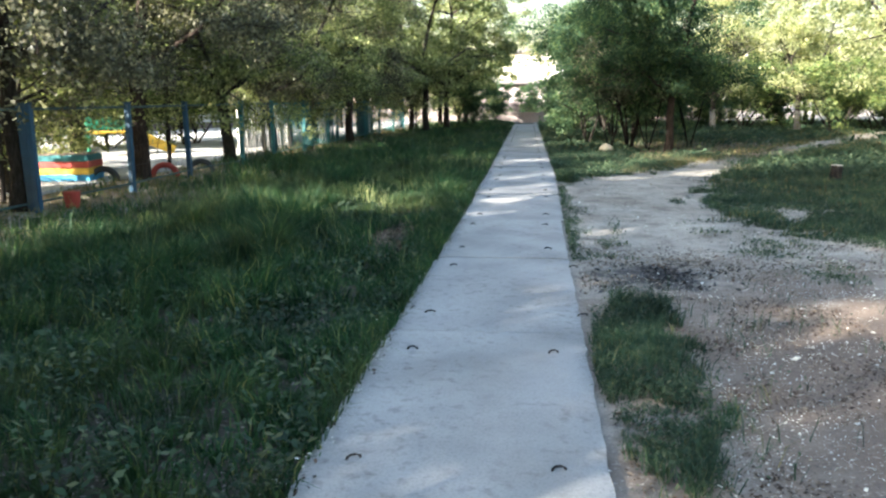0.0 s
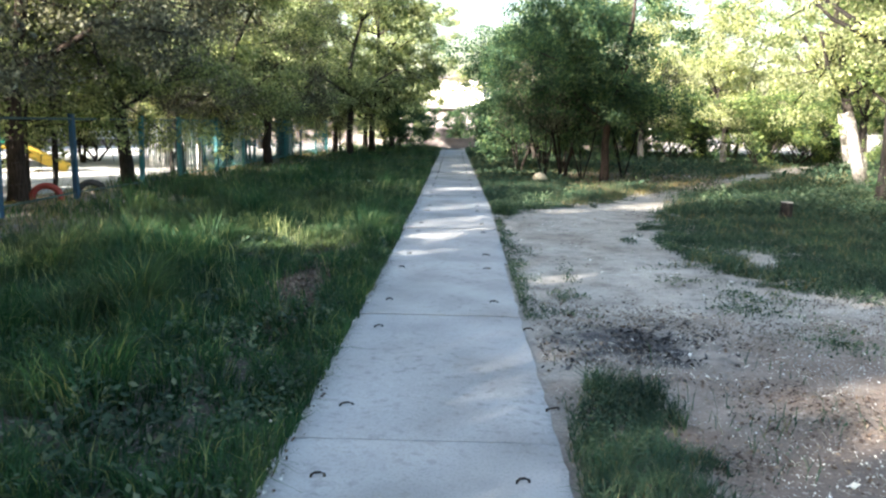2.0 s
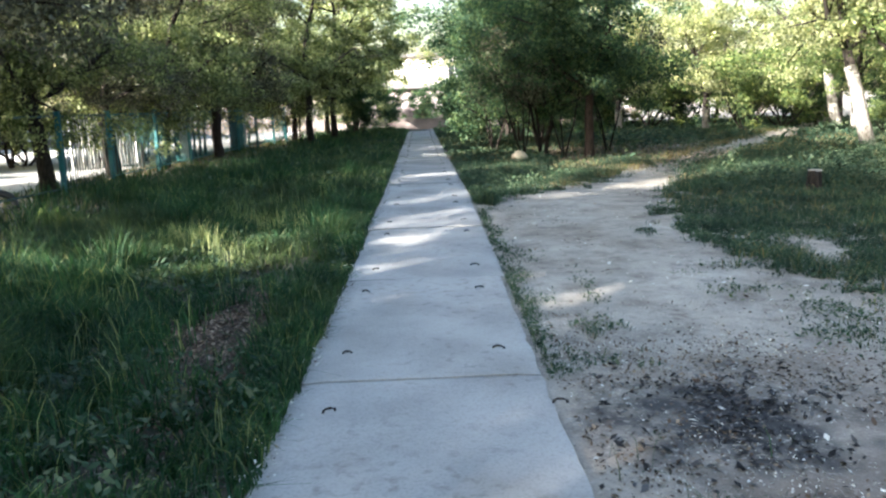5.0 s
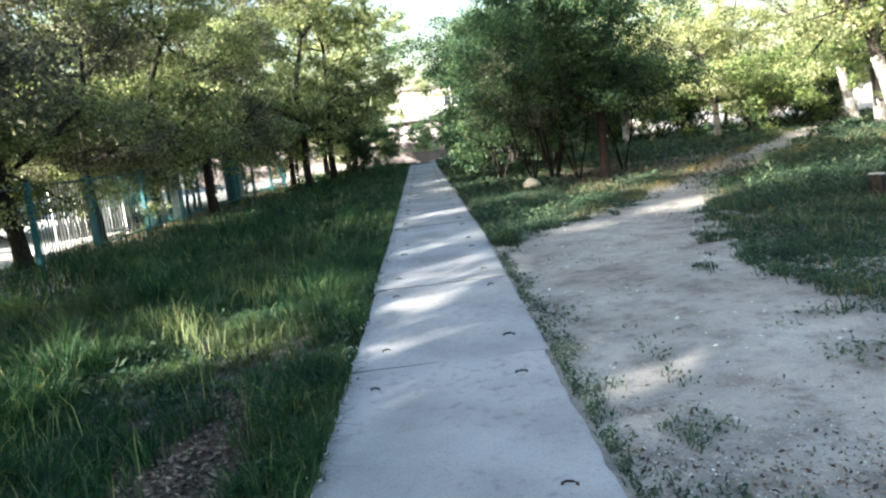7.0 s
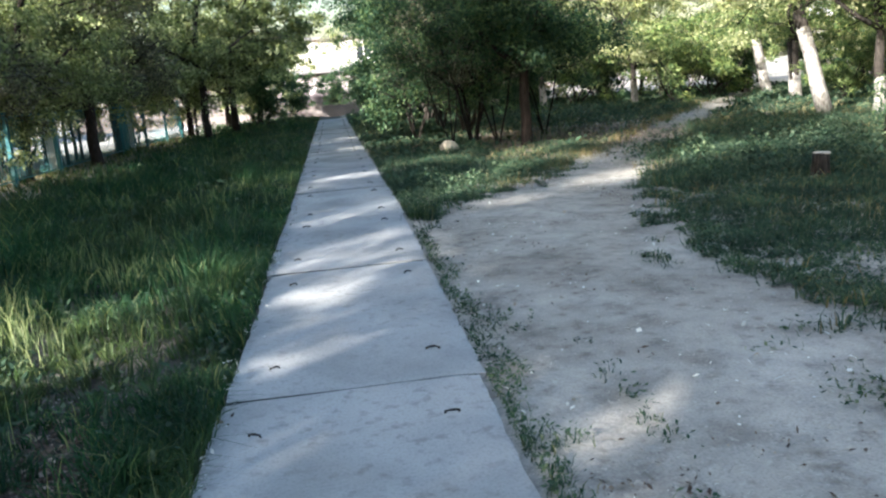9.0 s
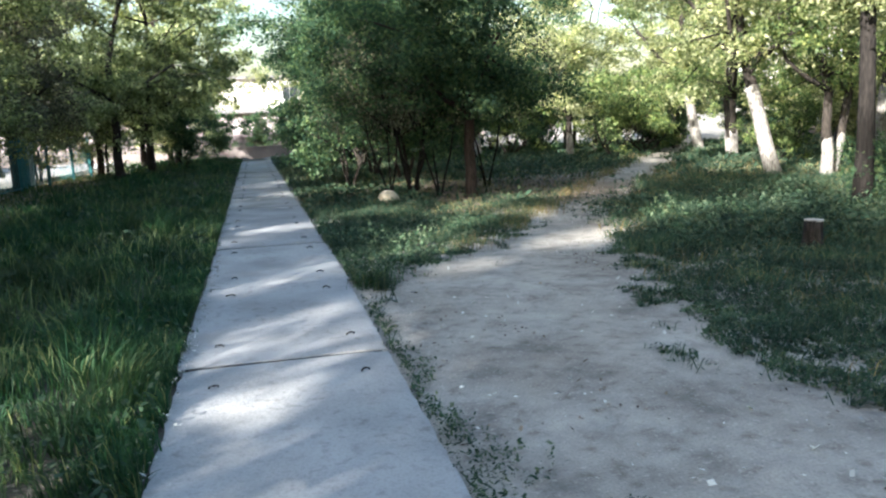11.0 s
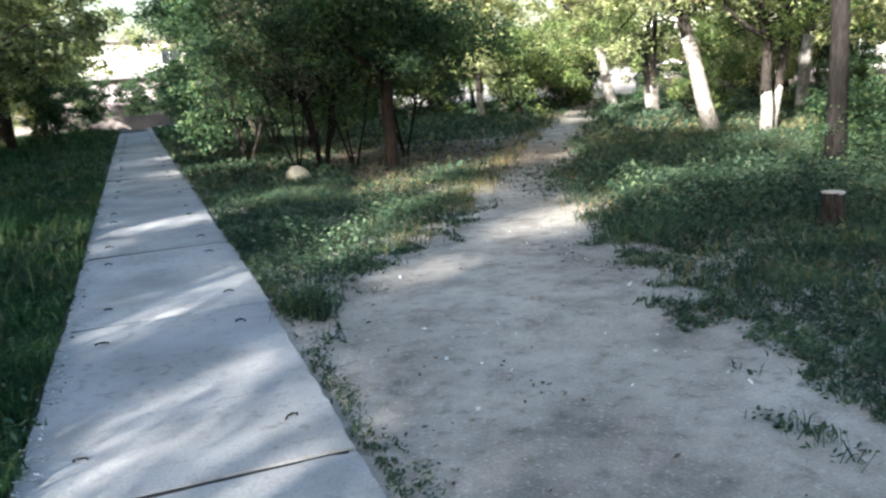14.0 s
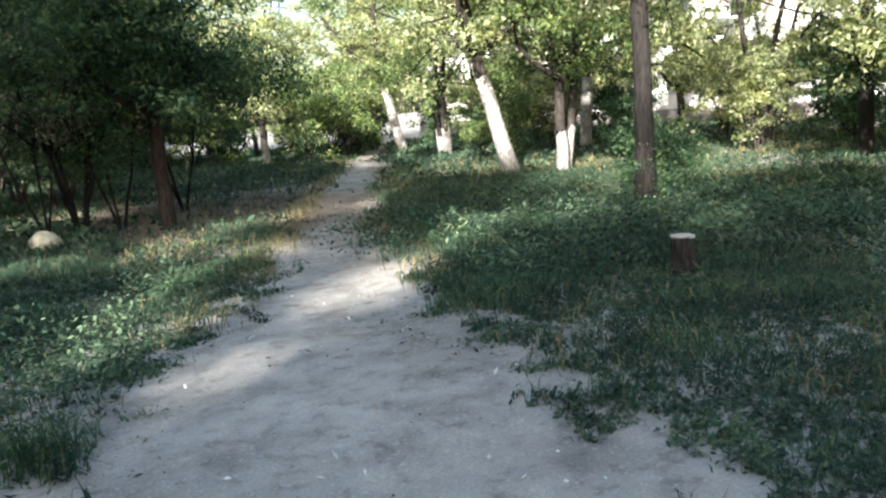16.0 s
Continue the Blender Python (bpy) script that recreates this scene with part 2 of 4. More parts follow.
RED = surface("red_paint", (0.3, 0.035, 0.025), (0.45, 0.07, 0.05), 5, 60, 0.6, 0.2)
YELLOW = surface("yellow_paint", (0.55, 0.36, 0.03), (0.7, 0.5, 0.06), 5, 60, 0.6, 0.2)
GREEN = surface("green_paint", (0.02, 0.22, 0.12), (0.04, 0.32, 0.18), 5, 60, 0.6, 0.2)
SKYBLUE = surface("light_blue_paint", (0.05, 0.26, 0.5), (0.08, 0.36, 0.6), 5, 60, 0.6, 0.2)
STONE = surface("pale_stone", (0.27, 0.23, 0.16), (0.44, 0.38, 0.27), 6, 45, 0.9, 0.6)
WOOD = surface("cut_wood", (0.4, 0.33, 0.25), (0.62, 0.55, 0.45), 9, 60, 0.85, 0.5)
JOINT_DIRT = surface("joint_dirt", (0.012, 0.011, 0.01), (0.035, 0.032, 0.027), 12, 80, 0.95, 0.6)
GLASS, _nt, _b = material("dark_window_glass")
_b.inputs["Base Color"].default_value = (0.03, 0.035, 0.04, 1)
_b.inputs["Roughness"].default_value = 0.08


# ---- mesh helpers ----
def part(name, bm, mat, parent=None, label="", smooth=False):
    me = bpy.data.meshes.new(name)
    bm.to_mesh(me)
    bm.free()
    me.materials.append(mat)
    if smooth:
        me.shade_smooth()
    ob = new(name, me)
    ob.parent = parent
    return tagged(ob, label)


def thing(name, m, label, category, group="", kind=""):
    ob = new(name)
    ob.matrix_world = m
    return tagged(ob, label, category, group, kind)


def box(bm, x0, x1, y0, y1, z0, z1, bevel=0.0):
    r = bmesh.ops.create_cube(bm, size=1)
    bmesh.ops.scale(bm, vec=(x1 - x0, y1 - y0, z1 - z0), verts=r["verts"])
    bmesh.ops.translate(bm, vec=((x0 + x1) / 2, (y0 + y1) / 2, (z0 + z1) / 2), verts=r["verts"])
    if bevel:
        edges = list({e for v in r["verts"] for e in v.link_edges})
        bmesh.ops.bevel(bm, geom=edges, offset=bevel, segments=2, affect="EDGES")
    return bm


def boxed(*a):
    return box(bmesh.new(), *a)


def tube(bm, pts, radii, sides=7, wobble=0.0):
    pts = [Vector(p) for p in pts]
    rings = []
    for i, (p, r) in enumerate(zip(pts, radii)):
        d = (pts[min(i + 1, len(pts) - 1)] - pts[max(i - 1, 0)]).normalized()
        a = d.orthogonal().normalized() if abs(d.z) < 0.9 else Vector((1, 0, 0)).cross(d).normalized()
        c = d.cross(a)
        rings.append([bm.verts.new(p + (a * math.cos(k * math.tau / sides) + c * math.sin(k * math.tau / sides)) * r * (1 + wobble * random.uniform(-1, 1))) for k in range(sides)])
    for r0, r1 in zip(rings, rings[1:]):
        for k in range(sides):
            bm.faces.new((r0[k], r0[(k + 1) % sides], r1[(k + 1) % sides], r1[k]))
    bm.faces.new(rings[0][::-1])
    bm.faces.new(rings[-1])
    return bm


def raw_mesh(name, verts, loops, starts, mat):
    me = bpy.data.meshes.new(name)
    me.vertices.add(len(verts))
    me.vertices.foreach_set("co", np.asarray(verts, np.float32).ravel())
    me.loops.add(len(loops))
    me.loops.foreach_set("vertex_index", np.asarray(loops, np.int32))
    me.polygons.add(len(starts))
    me.polygons.foreach_set("loop_start", np.asarray(starts, np.int32))
    me.update(calc_edges=True)
    me.materials.append(mat)
    return me


_TABLE = np.random.default_rng(3).random((64, 64))


def patchy(x, y, size):
    """A smooth random field from 0 to 1 with blotches of that size."""
    out = 0.0
    for octave, weight in ((1.0, 0.65), (2.3, 0.35)):
        u, v = np.asarray(x) * octave / size + 17 * octave, np.asarray(y) * octave / size + 5
        i, j = np.floor(u).astype(int), np.floor(v).astype(int)
        f, g = u - i, v - j
        f, g = f * f * (3 - 2 * f), g * g * (3 - 2 * g)
        t = lambda a, b: _TABLE[a % 64, b % 64]
        out = out + weight * ((t(i, j) * (1 - f) + t(i + 1, j) * f) * (1 - g) + (t(i, j + 1) * (1 - f) + t(i + 1, j + 1) * f) * g)
    return out


def path_x(y):
    """The middle line of the footpath, which drifts a little to the left."""
    y = np.asarray(y, float)
    return -0.016 * y - 0.010 * np.maximum(y - 5, 0)


def ground_z(x, y):
    x, y = np.asarray(x, float), np.asarray(y, float)
    near = np.clip((np.abs(x - path_x(y)) - 0.72) / 1.2, 0, 1)
    under = np.clip((0.6 - np.abs(x - path_x(y))) / 0.25, 0, 1) * (y < 42)
    return -0.035 + near * 0.07 * (patchy(x, y, 1.7) - 0.45) - 0.112 * under


# ---- ground ----
def build_ground():
    fine = np.arange(-14, 26.01, 0.3)
    xs = np.r_[-600, -200, -90, -50, -30, -20, fine, 34, 50, 90, 200, 600]
    ys = np.r_[-600, -200, -90, -50, -25, np.arange(-14, 40.01, 0.3), 50, 70, 100, 200, 600]
    gx, gy = np.meshgrid(xs, ys)
    verts = np.stack([gx, gy, ground_z(gx, gy)], -1).reshape(-1, 3)
    n, k = len(xs), len(ys)
    i = (np.arange(k - 1)[:, None] * n + np.arange(n - 1)).ravel()
    quads = np.stack([i, i + 1, i + n + 1, i + n], 1)
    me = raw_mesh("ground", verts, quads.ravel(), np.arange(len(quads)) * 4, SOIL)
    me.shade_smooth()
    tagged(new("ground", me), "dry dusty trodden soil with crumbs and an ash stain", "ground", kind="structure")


build_ground()


# ---- trees ----
def leaf_cloud(name, anchors, n, size, spread, mat, seed, per=70):
    """Single leaves in clumps round the twigs, their faces turned upwards and away from the clump's middle."""
    r = np.random.default_rng(seed)
    count = max(20, n // per)
    clumps = anchors[r.integers(0, len(anchors), count)] + r.normal(0, 0.15, (count, 3))
    off = r.normal(0, 1, (n, 3)) * np.array([1, 1, 0.55]) * spread
    a = clumps[r.integers(0, count, n)] + off
    a[:, 2] = np.maximum(a[:, 2], 0.12)
    face = off / spread * 0.55 + r.normal(0, 0.55, (n, 3)) + np.array([0, 0, 0.2])
    face /= np.linalg.norm(face, axis=1)[:, None]
    d = r.normal(0, 1, (n, 3)) + off / spread * 0.5
    d[:, 2] -= 0.4
    d -= face * (d * face).sum(1)[:, None]
    d /= np.linalg.norm(d, axis=1)[:, None] + 1e-9
    s = np.cross(face, d)
    ln = (size * r.uniform(0.6, 1.35, n))[:, None]
    v = np.stack([a - d * ln * 0.45 - s * ln * 0.12, a + s * ln * 0.34, a + d * ln * 0.55 - s * ln * 0.16], 1).reshape(-1, 3)
    return raw_mesh(name, v, np.arange(3 * n), np.arange(n) * 3, mat)


def tree(m, height, radius, clear, girth, leaves, leaf_size, mat, bark, label, stems=1, lean=(0, 0), wash=0.0, seed=1, group="", spread=0.2, bushy=0.35, droop=0.0, name="tree", splay=0.0, per=70):
    """A tree: trunk and limbs, and a crown of single leaves hung round the twigs. wash: how high its foot is lime-washed."""
    random.seed(seed)
    root = thing(name, m, label, "tree" if name == "tree" else "shrub", group)
    bm, foot, anchors = bmesh.new(), bmesh.new(), []

    def limb(p, d, length, r, depth):
        steps = 4
        pts, rad = [p], [r]
        for k in range(steps):
            d = (d + Vector((random.gauss(0, 0.16), random.gauss(0, 0.16), 0.07 if depth < 2 else -0.03))).normalized()
            p = p + d * length / steps
            pts.append(p)
            rad.append(max(0.006, r * (1 - 0.6 * (k + 1) / steps)))
            if depth >= 2 or (depth == 1 and k > 0):
                anchors.append(tuple(p))
        if depth < 3:
            tube(bm, pts[::2] if depth == 2 else pts, rad[::2] if depth == 2 else rad, 6 if depth < 2 else 3, 0.05)
        if depth < 3:
            for k in range(random.randint(3, 5) if depth else random.randint(4, 6)):
                q = pts[random.randint(1 if depth else 2, steps)]
                out = Vector((random.gauss(0, 1), random.gauss(0, 1), random.uniform(-0.25, 0.75) - droop * 0.6)).normalized()
                limb(q, (d * bushy + out).normalized(), length * random.uniform(0.5, 0.72), rad[2] * 0.55, depth + 1)

    for s in range(stems):
        turn = math.tau * (s + random.random() * 0.6) / max(stems, 1)
        off = Vector((math.cos(turn), math.sin(turn), 0)) * (girth * 1.25 if stems > 1 else 0)
        top = Vector((lean[0], lean[1], clear)) + off * (1.8 if stems > 1 else 0) + Vector((math.cos(turn), math.sin(turn), 0)) * splay * random.uniform(0.5, 1.1)
        r = girth * (0.75 if stems > 1 else 1.0)
        pts = [off + (top - off) * f + Vector((random.gauss(0, 0.02), random.gauss(0, 0.02), 0)) * (f > 0) for f in (0, 0.06, 0.3, 0.6, 1.0)]
        pts[0] = pts[0] - Vector((0, 0, 0.12))
        rads = [r * 1.35, r * 1.12, r, r * 0.92, r * 0.82]
        tube(bm, pts, rads, 10, 0.05)
        if wash:
            cut = [p for p in pts if p.z < wash]
            f = (wash - cut[-1].z) / max(0.05, pts[len(cut)].z - cut[-1].z) if len(cut) < len(pts) else 0
            tip = cut[-1].lerp(pts[min(len(cut), len(pts) - 1)], f)
            tube(foot, cut + [tip], [q * 1.06 + 0.006 for q in rads[:len(cut)]] + [r * 0.98 + 0.006], 12, 0.03)
            foot.verts.ensure_lookup_table()
            for v in foot.verts[-12:]:
                v.co.z += random.uniform(-0.2, 0.06)
        d0 = (top - off).normalized()
        count = 4 if stems == 1 else 2
        for k in range(count):
            a = math.tau * (k + random.random() * 0.7) / count
            out = Vector((math.cos(a), math.sin(a), random.uniform(0.35, 0.95) - droop))
            limb(top, (out + d0 * 0.4).normalized(), radius * random.uniform(0.75, 1.0), r * 0.55, 1)
        limb(top, (d0 + Vector((random.gauss(0, 0.12), random.gauss(0, 0.12), 0.4))).normalized(), (height - clear) * 0.72, r * 0.75, 0)
    part("trunk", bm, bark, root, smooth=True)
    if wash:
        part("lime_wash", foot, LIME, root, "white lime-washed foot of the trunk", smooth=True)
    else:
        foot.free()
    anchors = np.array(anchors)
    anchors = anchors[(anchors[:, 2] > clear * (0.62 - 0.2 * droop)) & (anchors[:, 2] < height + 0.3)]
    crown = new("crown", leaf_cloud("crown", anchors, int(leaves * 1.7), leaf_size * 0.95, spread, mat, seed, per))
    crown.parent = root
    return root


def spot(x, y, turn=0.0, size=1.0):
    return Matrix.LocRotScale((x, y, float(ground_z(x, y))), Euler((0, 0, radians(turn))), (size, size, size))


def again(ob, x, y, turn, size):
    c = copy_thing(ob, pose(x, y, float(ground_z(x, y)), 0, 0, turn))
    c.scale = (size, size, size)
    return c


ROW = "trees along the fence"
left_a = tree(spot(-7.2, 0.2), 6.3, 2.6, 2.1, 0.13, 21000, 0.096, LEAF_BROWN_SHADED, BARK, "forked dark-barked tree by the fence, small brownish leaves toned down for shade", lean=(-0.1, 0.15), seed=11, group=ROW, droop=0.55)
left_b = tree(spot(-7.95, 4.95), 9.2, 3.0, 2.3, 0.16, 30000, 0.092, LEAF_BROWN_SHADED, BARK_RED, "tree with reddish-brown rough bark behind the fence", lean=(0.1, 0), seed=12, group=ROW, droop=0.6)
left_c = tree(spot(-7.45, 8.4), 8.4, 2.9, 1.7, 0.15, 24000, 0.1, LEAF_OLIVE, BARK, "dark forked tree with drooping olive foliage by the fence", lean=(-0.15, 0.1), seed=13, group=ROW, droop=0.5)
# Both are unseen, added to cast shade; some copies stand in the row.
left_x = tree(spot(-7.6, -5.9, 130), 8.2, 2.9, 2.6, 0.14, 8200, 0.17, LEAF_OLIVE, BARK, "dark-barked olive tree, in the fence row and as unseen shade caster", seed=14, group=ROW, droop=0.55)
left_y = tree(spot(-7.4, -8.2, 250), 8.0, 3.1, 2.1, 0.14, 7600, 0.18, LEAF_OLIVE, BARK, "dark-barked olive tree, in the fence row and as unseen shade caster", seed=15, group=ROW, droop=0.6)
# Unseen, added with its copies to keep low sun off field and trail.
left_z = tree(spot(-11.6, -5.0, 60), 11.0, 3.0, 8.2, 0.18, 8000, 0.17, LEAF_OLIVE, BARK, "unseen tall tree with a high olive crown, added to block sun", seed=16, group=ROW, droop=0.2)
again(left_z, -11.8, 0.4, 200, 0.98)
again(left_z, -11.9, -8.8, 80, 0.84)
again(left_z, -10.8, -9.0, 250, 0.68)
again(left_z, -12.2, -13.4, 140, 1.12)
# Out of view as well, added to thin the sunlight on the footpath.
tree(spot(-10.6, -6.2, 320), 7.4, 2.0, 4.8, 0.09, 1150, 0.17, LEAF_OLIVE, BARK, "unseen slender thinly leaved tree, added to filter the sun", seed=17, group=ROW)
for x, y, turn, size, src in ((-7.5, 11.8, 70, 0.85, left_a), (-7.4, 14.7, 200, 0.9, left_c), (-6.9, 18.2, 120, 0.95, left_b), (-7.3, 22.0, 20, 1.0, left_a), (-10.4, 6.6, 150, 0.9, left_c),
                              (-5.2, 25.6, 290, 1.05, left_x), (-4.8, 30.0, 160, 1.1, left_y), (-4.4, 35.5, 80, 1.15, left_x),
                              # From here on the copies stand out of view, added to shade the foreground.
                              (-7.8, -10.4, 85, 0.97, left_x), (-7.3, -13.8, 310, 0.92, left_y), (-8.0, -17.6, 95, 1.0, left_x), (-7.6, -22.0, 180, 1.0, left_y),
                              (-11.4, -11.4, 140, 1.3, left_x), (-10.6, -14.4, 260, 1.3, left_y), (-11.0, -21.6, 200, 1.4, left_y), (-11.2, -26.5, 20, 1.4, left_x)):
    again(src, x, y, turn, size)

sunny = tree(spot(-8.7, 15.4), 7.4, 2.8, 1.5, 0.12, 10500, 0.13, LEAF_SUNNY, BARK, "broad tree hanging over the fence, sunlight in its yellow-green leaf tone", seed=18, group=ROW, droop=0.6, per=110)
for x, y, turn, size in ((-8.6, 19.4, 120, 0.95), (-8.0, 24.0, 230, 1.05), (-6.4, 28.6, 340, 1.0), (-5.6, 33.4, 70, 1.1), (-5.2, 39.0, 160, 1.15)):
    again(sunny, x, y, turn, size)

CLUSTER = "trees between footpath and trail"
big = tree(spot(3.97, 13.3), 6.6, 2.9, 1.75, 0.12, 36000, 0.09, LEAF_DARK, BARK_RED, "dark-leaved tree with a reddish-brown trunk beside the dirt trail", seed=21, droop=0.6, spread=0.2, group=CLUSTER, per=150)
second = tree(spot(2.95, 14.6), 5.2, 2.1, 1.3, 0.06, 20000, 0.09, LEAF_DARK, BARK_SHADED, "dark-leaved tree with several slanting stems darkened for shade", stems=4, seed=26, droop=0.55, spread=0.2, group=CLUSTER, splay=0.55, per=150)
side = tree(spot(3.4, 18.4), 5.6, 2.4, 1.3, 0.07, 14000, 0.125, LEAF_DARK, BARK, "thin many-stemmed dark tree in a thicket", stems=3, seed=22, droop=0.7, spread=0.22, group=CLUSTER, splay=0.4)
for x, y, turn, size in ((1.75, 16.6, 150, 0.72), (3.0, 21.6, 80, 0.95), (3.0, 25.5, 300, 1.0), (3.2, 30.5, 30, 1.0)):
    again(side, x, y, turn, size)

slim = tree(spot(3.45, 14.0, 30), 3.4, 0.9, 1.5, 0.03, 3000, 0.085, LEAF_BROWN_SHADED, BARK_SHADED, "slim brownish sapling with shade-darkened stems under the taller tree", stems=3, seed=23, spread=0.2, group=CLUSTER, splay=0.45)
for x, y, turn, size in ((2.35, 14.0, 140, 0.9), (4.9, 15.4, 60, 1.05)):
    again(slim, x, y, turn, size)

PARK = "park trees beyond the trail"
park_a = tree(spot(11.05, 13.1), 8.0, 3.0, 2.5, 0.15, 19000, 0.1, LEAF_SUNLIT, BARK, "leaning park tree with a white lime-washed trunk", lean=(-0.55, 0.35), wash=2.1, seed=31, group=PARK, droop=0.4, per=130)
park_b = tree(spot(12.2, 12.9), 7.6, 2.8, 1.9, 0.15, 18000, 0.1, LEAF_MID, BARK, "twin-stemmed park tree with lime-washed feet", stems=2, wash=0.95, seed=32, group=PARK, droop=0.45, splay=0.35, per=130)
park_d = tree(spot(8.95, 8.0), 9.0, 2.8, 3.2, 0.135, 15000, 0.09, LEAF_SUNLIT, BARK_SHADED, "upright park tree in light foliage, bark darkened for shade", seed=33, group=PARK, droop=0.5, per=130)
park_f = tree(spot(11.6, 27.0), 6.0, 2.4, 1.4, 0.13, 10000, 0.11, LEAF_SUNLIT, BARK, "small park tree with a lime-washed trunk", wash=1.0, seed=34, group=PARK)
far_a = tree(spot(22.5, 17.5), 8.5, 3.3, 1.5, 0.15, 6500, 0.16, LEAF_SUNLIT, BARK, "yellow-green park tree in the distance, sunlight in its leaf tone", seed=35, group=PARK, droop=0.4)
far_b = tree(spot(25.0, 24.0), 8.0, 3.4, 1.2, 0.13, 6500, 0.16, LEAF_SUNLIT, BARK, "yellow-green park tree in the distance, sunlight in its leaf tone", stems=2, seed=36, group=PARK, droop=0.4)
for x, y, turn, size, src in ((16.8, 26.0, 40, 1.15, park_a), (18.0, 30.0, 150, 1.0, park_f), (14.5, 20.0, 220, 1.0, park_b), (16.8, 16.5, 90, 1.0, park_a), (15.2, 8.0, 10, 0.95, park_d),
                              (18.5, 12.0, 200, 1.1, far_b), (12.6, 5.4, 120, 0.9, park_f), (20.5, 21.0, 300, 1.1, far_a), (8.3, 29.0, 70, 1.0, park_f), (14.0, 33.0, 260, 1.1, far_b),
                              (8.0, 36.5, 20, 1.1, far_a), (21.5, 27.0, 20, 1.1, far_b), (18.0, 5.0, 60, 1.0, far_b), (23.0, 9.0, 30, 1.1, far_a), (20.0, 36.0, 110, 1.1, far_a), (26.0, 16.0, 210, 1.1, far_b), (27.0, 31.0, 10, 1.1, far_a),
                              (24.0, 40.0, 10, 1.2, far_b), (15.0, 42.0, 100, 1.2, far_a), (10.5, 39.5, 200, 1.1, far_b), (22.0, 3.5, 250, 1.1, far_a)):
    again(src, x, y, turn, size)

bush = tree(spot(9.5, 8.1), 0.85, 0.5, 0.1, 0.025, 5000, 0.06, LEAF_DARK, BARK, "low dense dark-green bush in the grass", stems=4, seed=41, spread=0.13, name="bush")

hedge = tree(spot(-10.8, 18.2), 3.0, 1.5, 0.5, 0.05, 4600, 0.125, LEAF_SUNLIT, BARK, "tall yellow-green shrub behind the fence, sunlight in its leaf tone", stems=4, seed=43, spread=0.16, name="shrub", group="shrubs behind the fence")
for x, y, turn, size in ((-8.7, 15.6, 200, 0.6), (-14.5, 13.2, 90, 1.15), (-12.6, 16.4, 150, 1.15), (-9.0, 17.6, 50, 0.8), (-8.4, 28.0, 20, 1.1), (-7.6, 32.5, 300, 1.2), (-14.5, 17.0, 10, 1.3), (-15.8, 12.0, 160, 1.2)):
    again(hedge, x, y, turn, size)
for x, y, turn, size, src in ((-13.0, 24.0, 200, 1.0, left_x), (-11.0, 32.0, 300, 1.05, left_y), (-17.5, 14.0, 70, 1.0, left_x)):
    again(src, x, y, turn, size)
thicket = tree(spot(2.0, 29.0), 2.5, 1.2, 0.3, 0.035, 2900, 0.155, LEAF_DARK, BARK, "dense dark-green shrub beside the footpath, four copies unseen for shade", stems=4, seed=44, spread=0.17, name="shrub", group="shrubs beside the footpath")
# The first four are unseen, added to shade the fence posts.
for x, y, turn, size in ((-9.4, -1.4, 30, 1.2), (-10.8, -2.8, 200, 1.3), (-9.2, -3.6, 110, 1.1), (-10.6, 0.9, 300, 1.0), (-3.4, 47.0, 60, 0.95), (-0.9, 47.4, 140, 0.85), (1.0, 46.9, 250, 1.0), (-5.6, 46.6, 10, 1.0), (-3.6, 31.5, 30, 0.75), (1.7, 33.0, 200, 0.85), (-3.0, 40.0, 20, 0.7), (1.5, 40.5, 220, 0.8), (6.0, 33.0, 10, 0.9)):
    again(thicket, x, y, turn, size)
for x, y, turn, size in ((10.0, 33.0, 90, 0.8), (14.0, 30.0, 130, 0.75), (19.0, 24.0, 60, 0.8), (18.0, 19.0, 30, 0.8), (20.5, 14.5, 10, 0.9), (16.6, 11.0, 200, 0.75), (15.0, 6.2, 20, 0.9), (12.4, 3.6, 70, 0.7), (20.0, 8.0, 40, 0.9), (4.0, 37.0, 50, 0.8), (-5.0, 37.5, 50, 0.8)):
    again(hedge, x, y, turn, size)
for x, y, turn, size in ((16.3, 28.6, 90, 0.9), (17.6, 29.6, 10, 0.8), (8.5, 32.0, 70, 0.8), (11.8, 31.0, 160, 0.75), (13.5, 27.5, 40, 0.6), (15.6, 32.5, 250, 0.9), (19.6, 27.5, 20, 0.8), (21.0, 23.0, 120, 0.9), (17.0, 21.5, 200, 0.55), (19.2, 17.6, 310, 0.8), (15.6, 13.6, 20, 0.55), (22.5, 12.0, 80, 1.0),
                         (17.8, 9.4, 150, 0.8), (14.2, 4.4, 240, 0.75), (6.2, 26.0, 60, 0.6), (9.5, 36.0, 130, 0.9), (23.5, 29.0, 30, 1.0), (13.0, 37.0, 210, 1.0)):
    again(thicket, x, y, turn, size)
copse = tree(spot(12.4, 24.6), 2.9, 1.5, 0.4, 0.05, 4200, 0.13, LEAF_MID, BARK, "mid-green leafy shrub with dark gaps at the back of the park", stems=4, seed=45, spread=0.18, name="shrub", group="shrubs at the back of the park", splay=0.5)
for x, y, turn, size in ((10.2, 30.5, 40, 1.1), (14.6, 26.4, 130, 0.9), (7.4, 31.8, 110, 1.0), (5.2, 30.0, 200, 0.9), (13.2, 34.5, 290, 1.3), (17.8, 33.4, 50, 1.3), (6.4, 38.6, 230, 1.3), (14.0, 17.4, 80, 0.6)):
    again(copse, x, y, turn, size)
for x, y, turn, size in ((-7.0, 44.8, 140, 0.9), (5.0, 45.6, 60, 0.9)):
    again(hedge, x, y, turn, size)
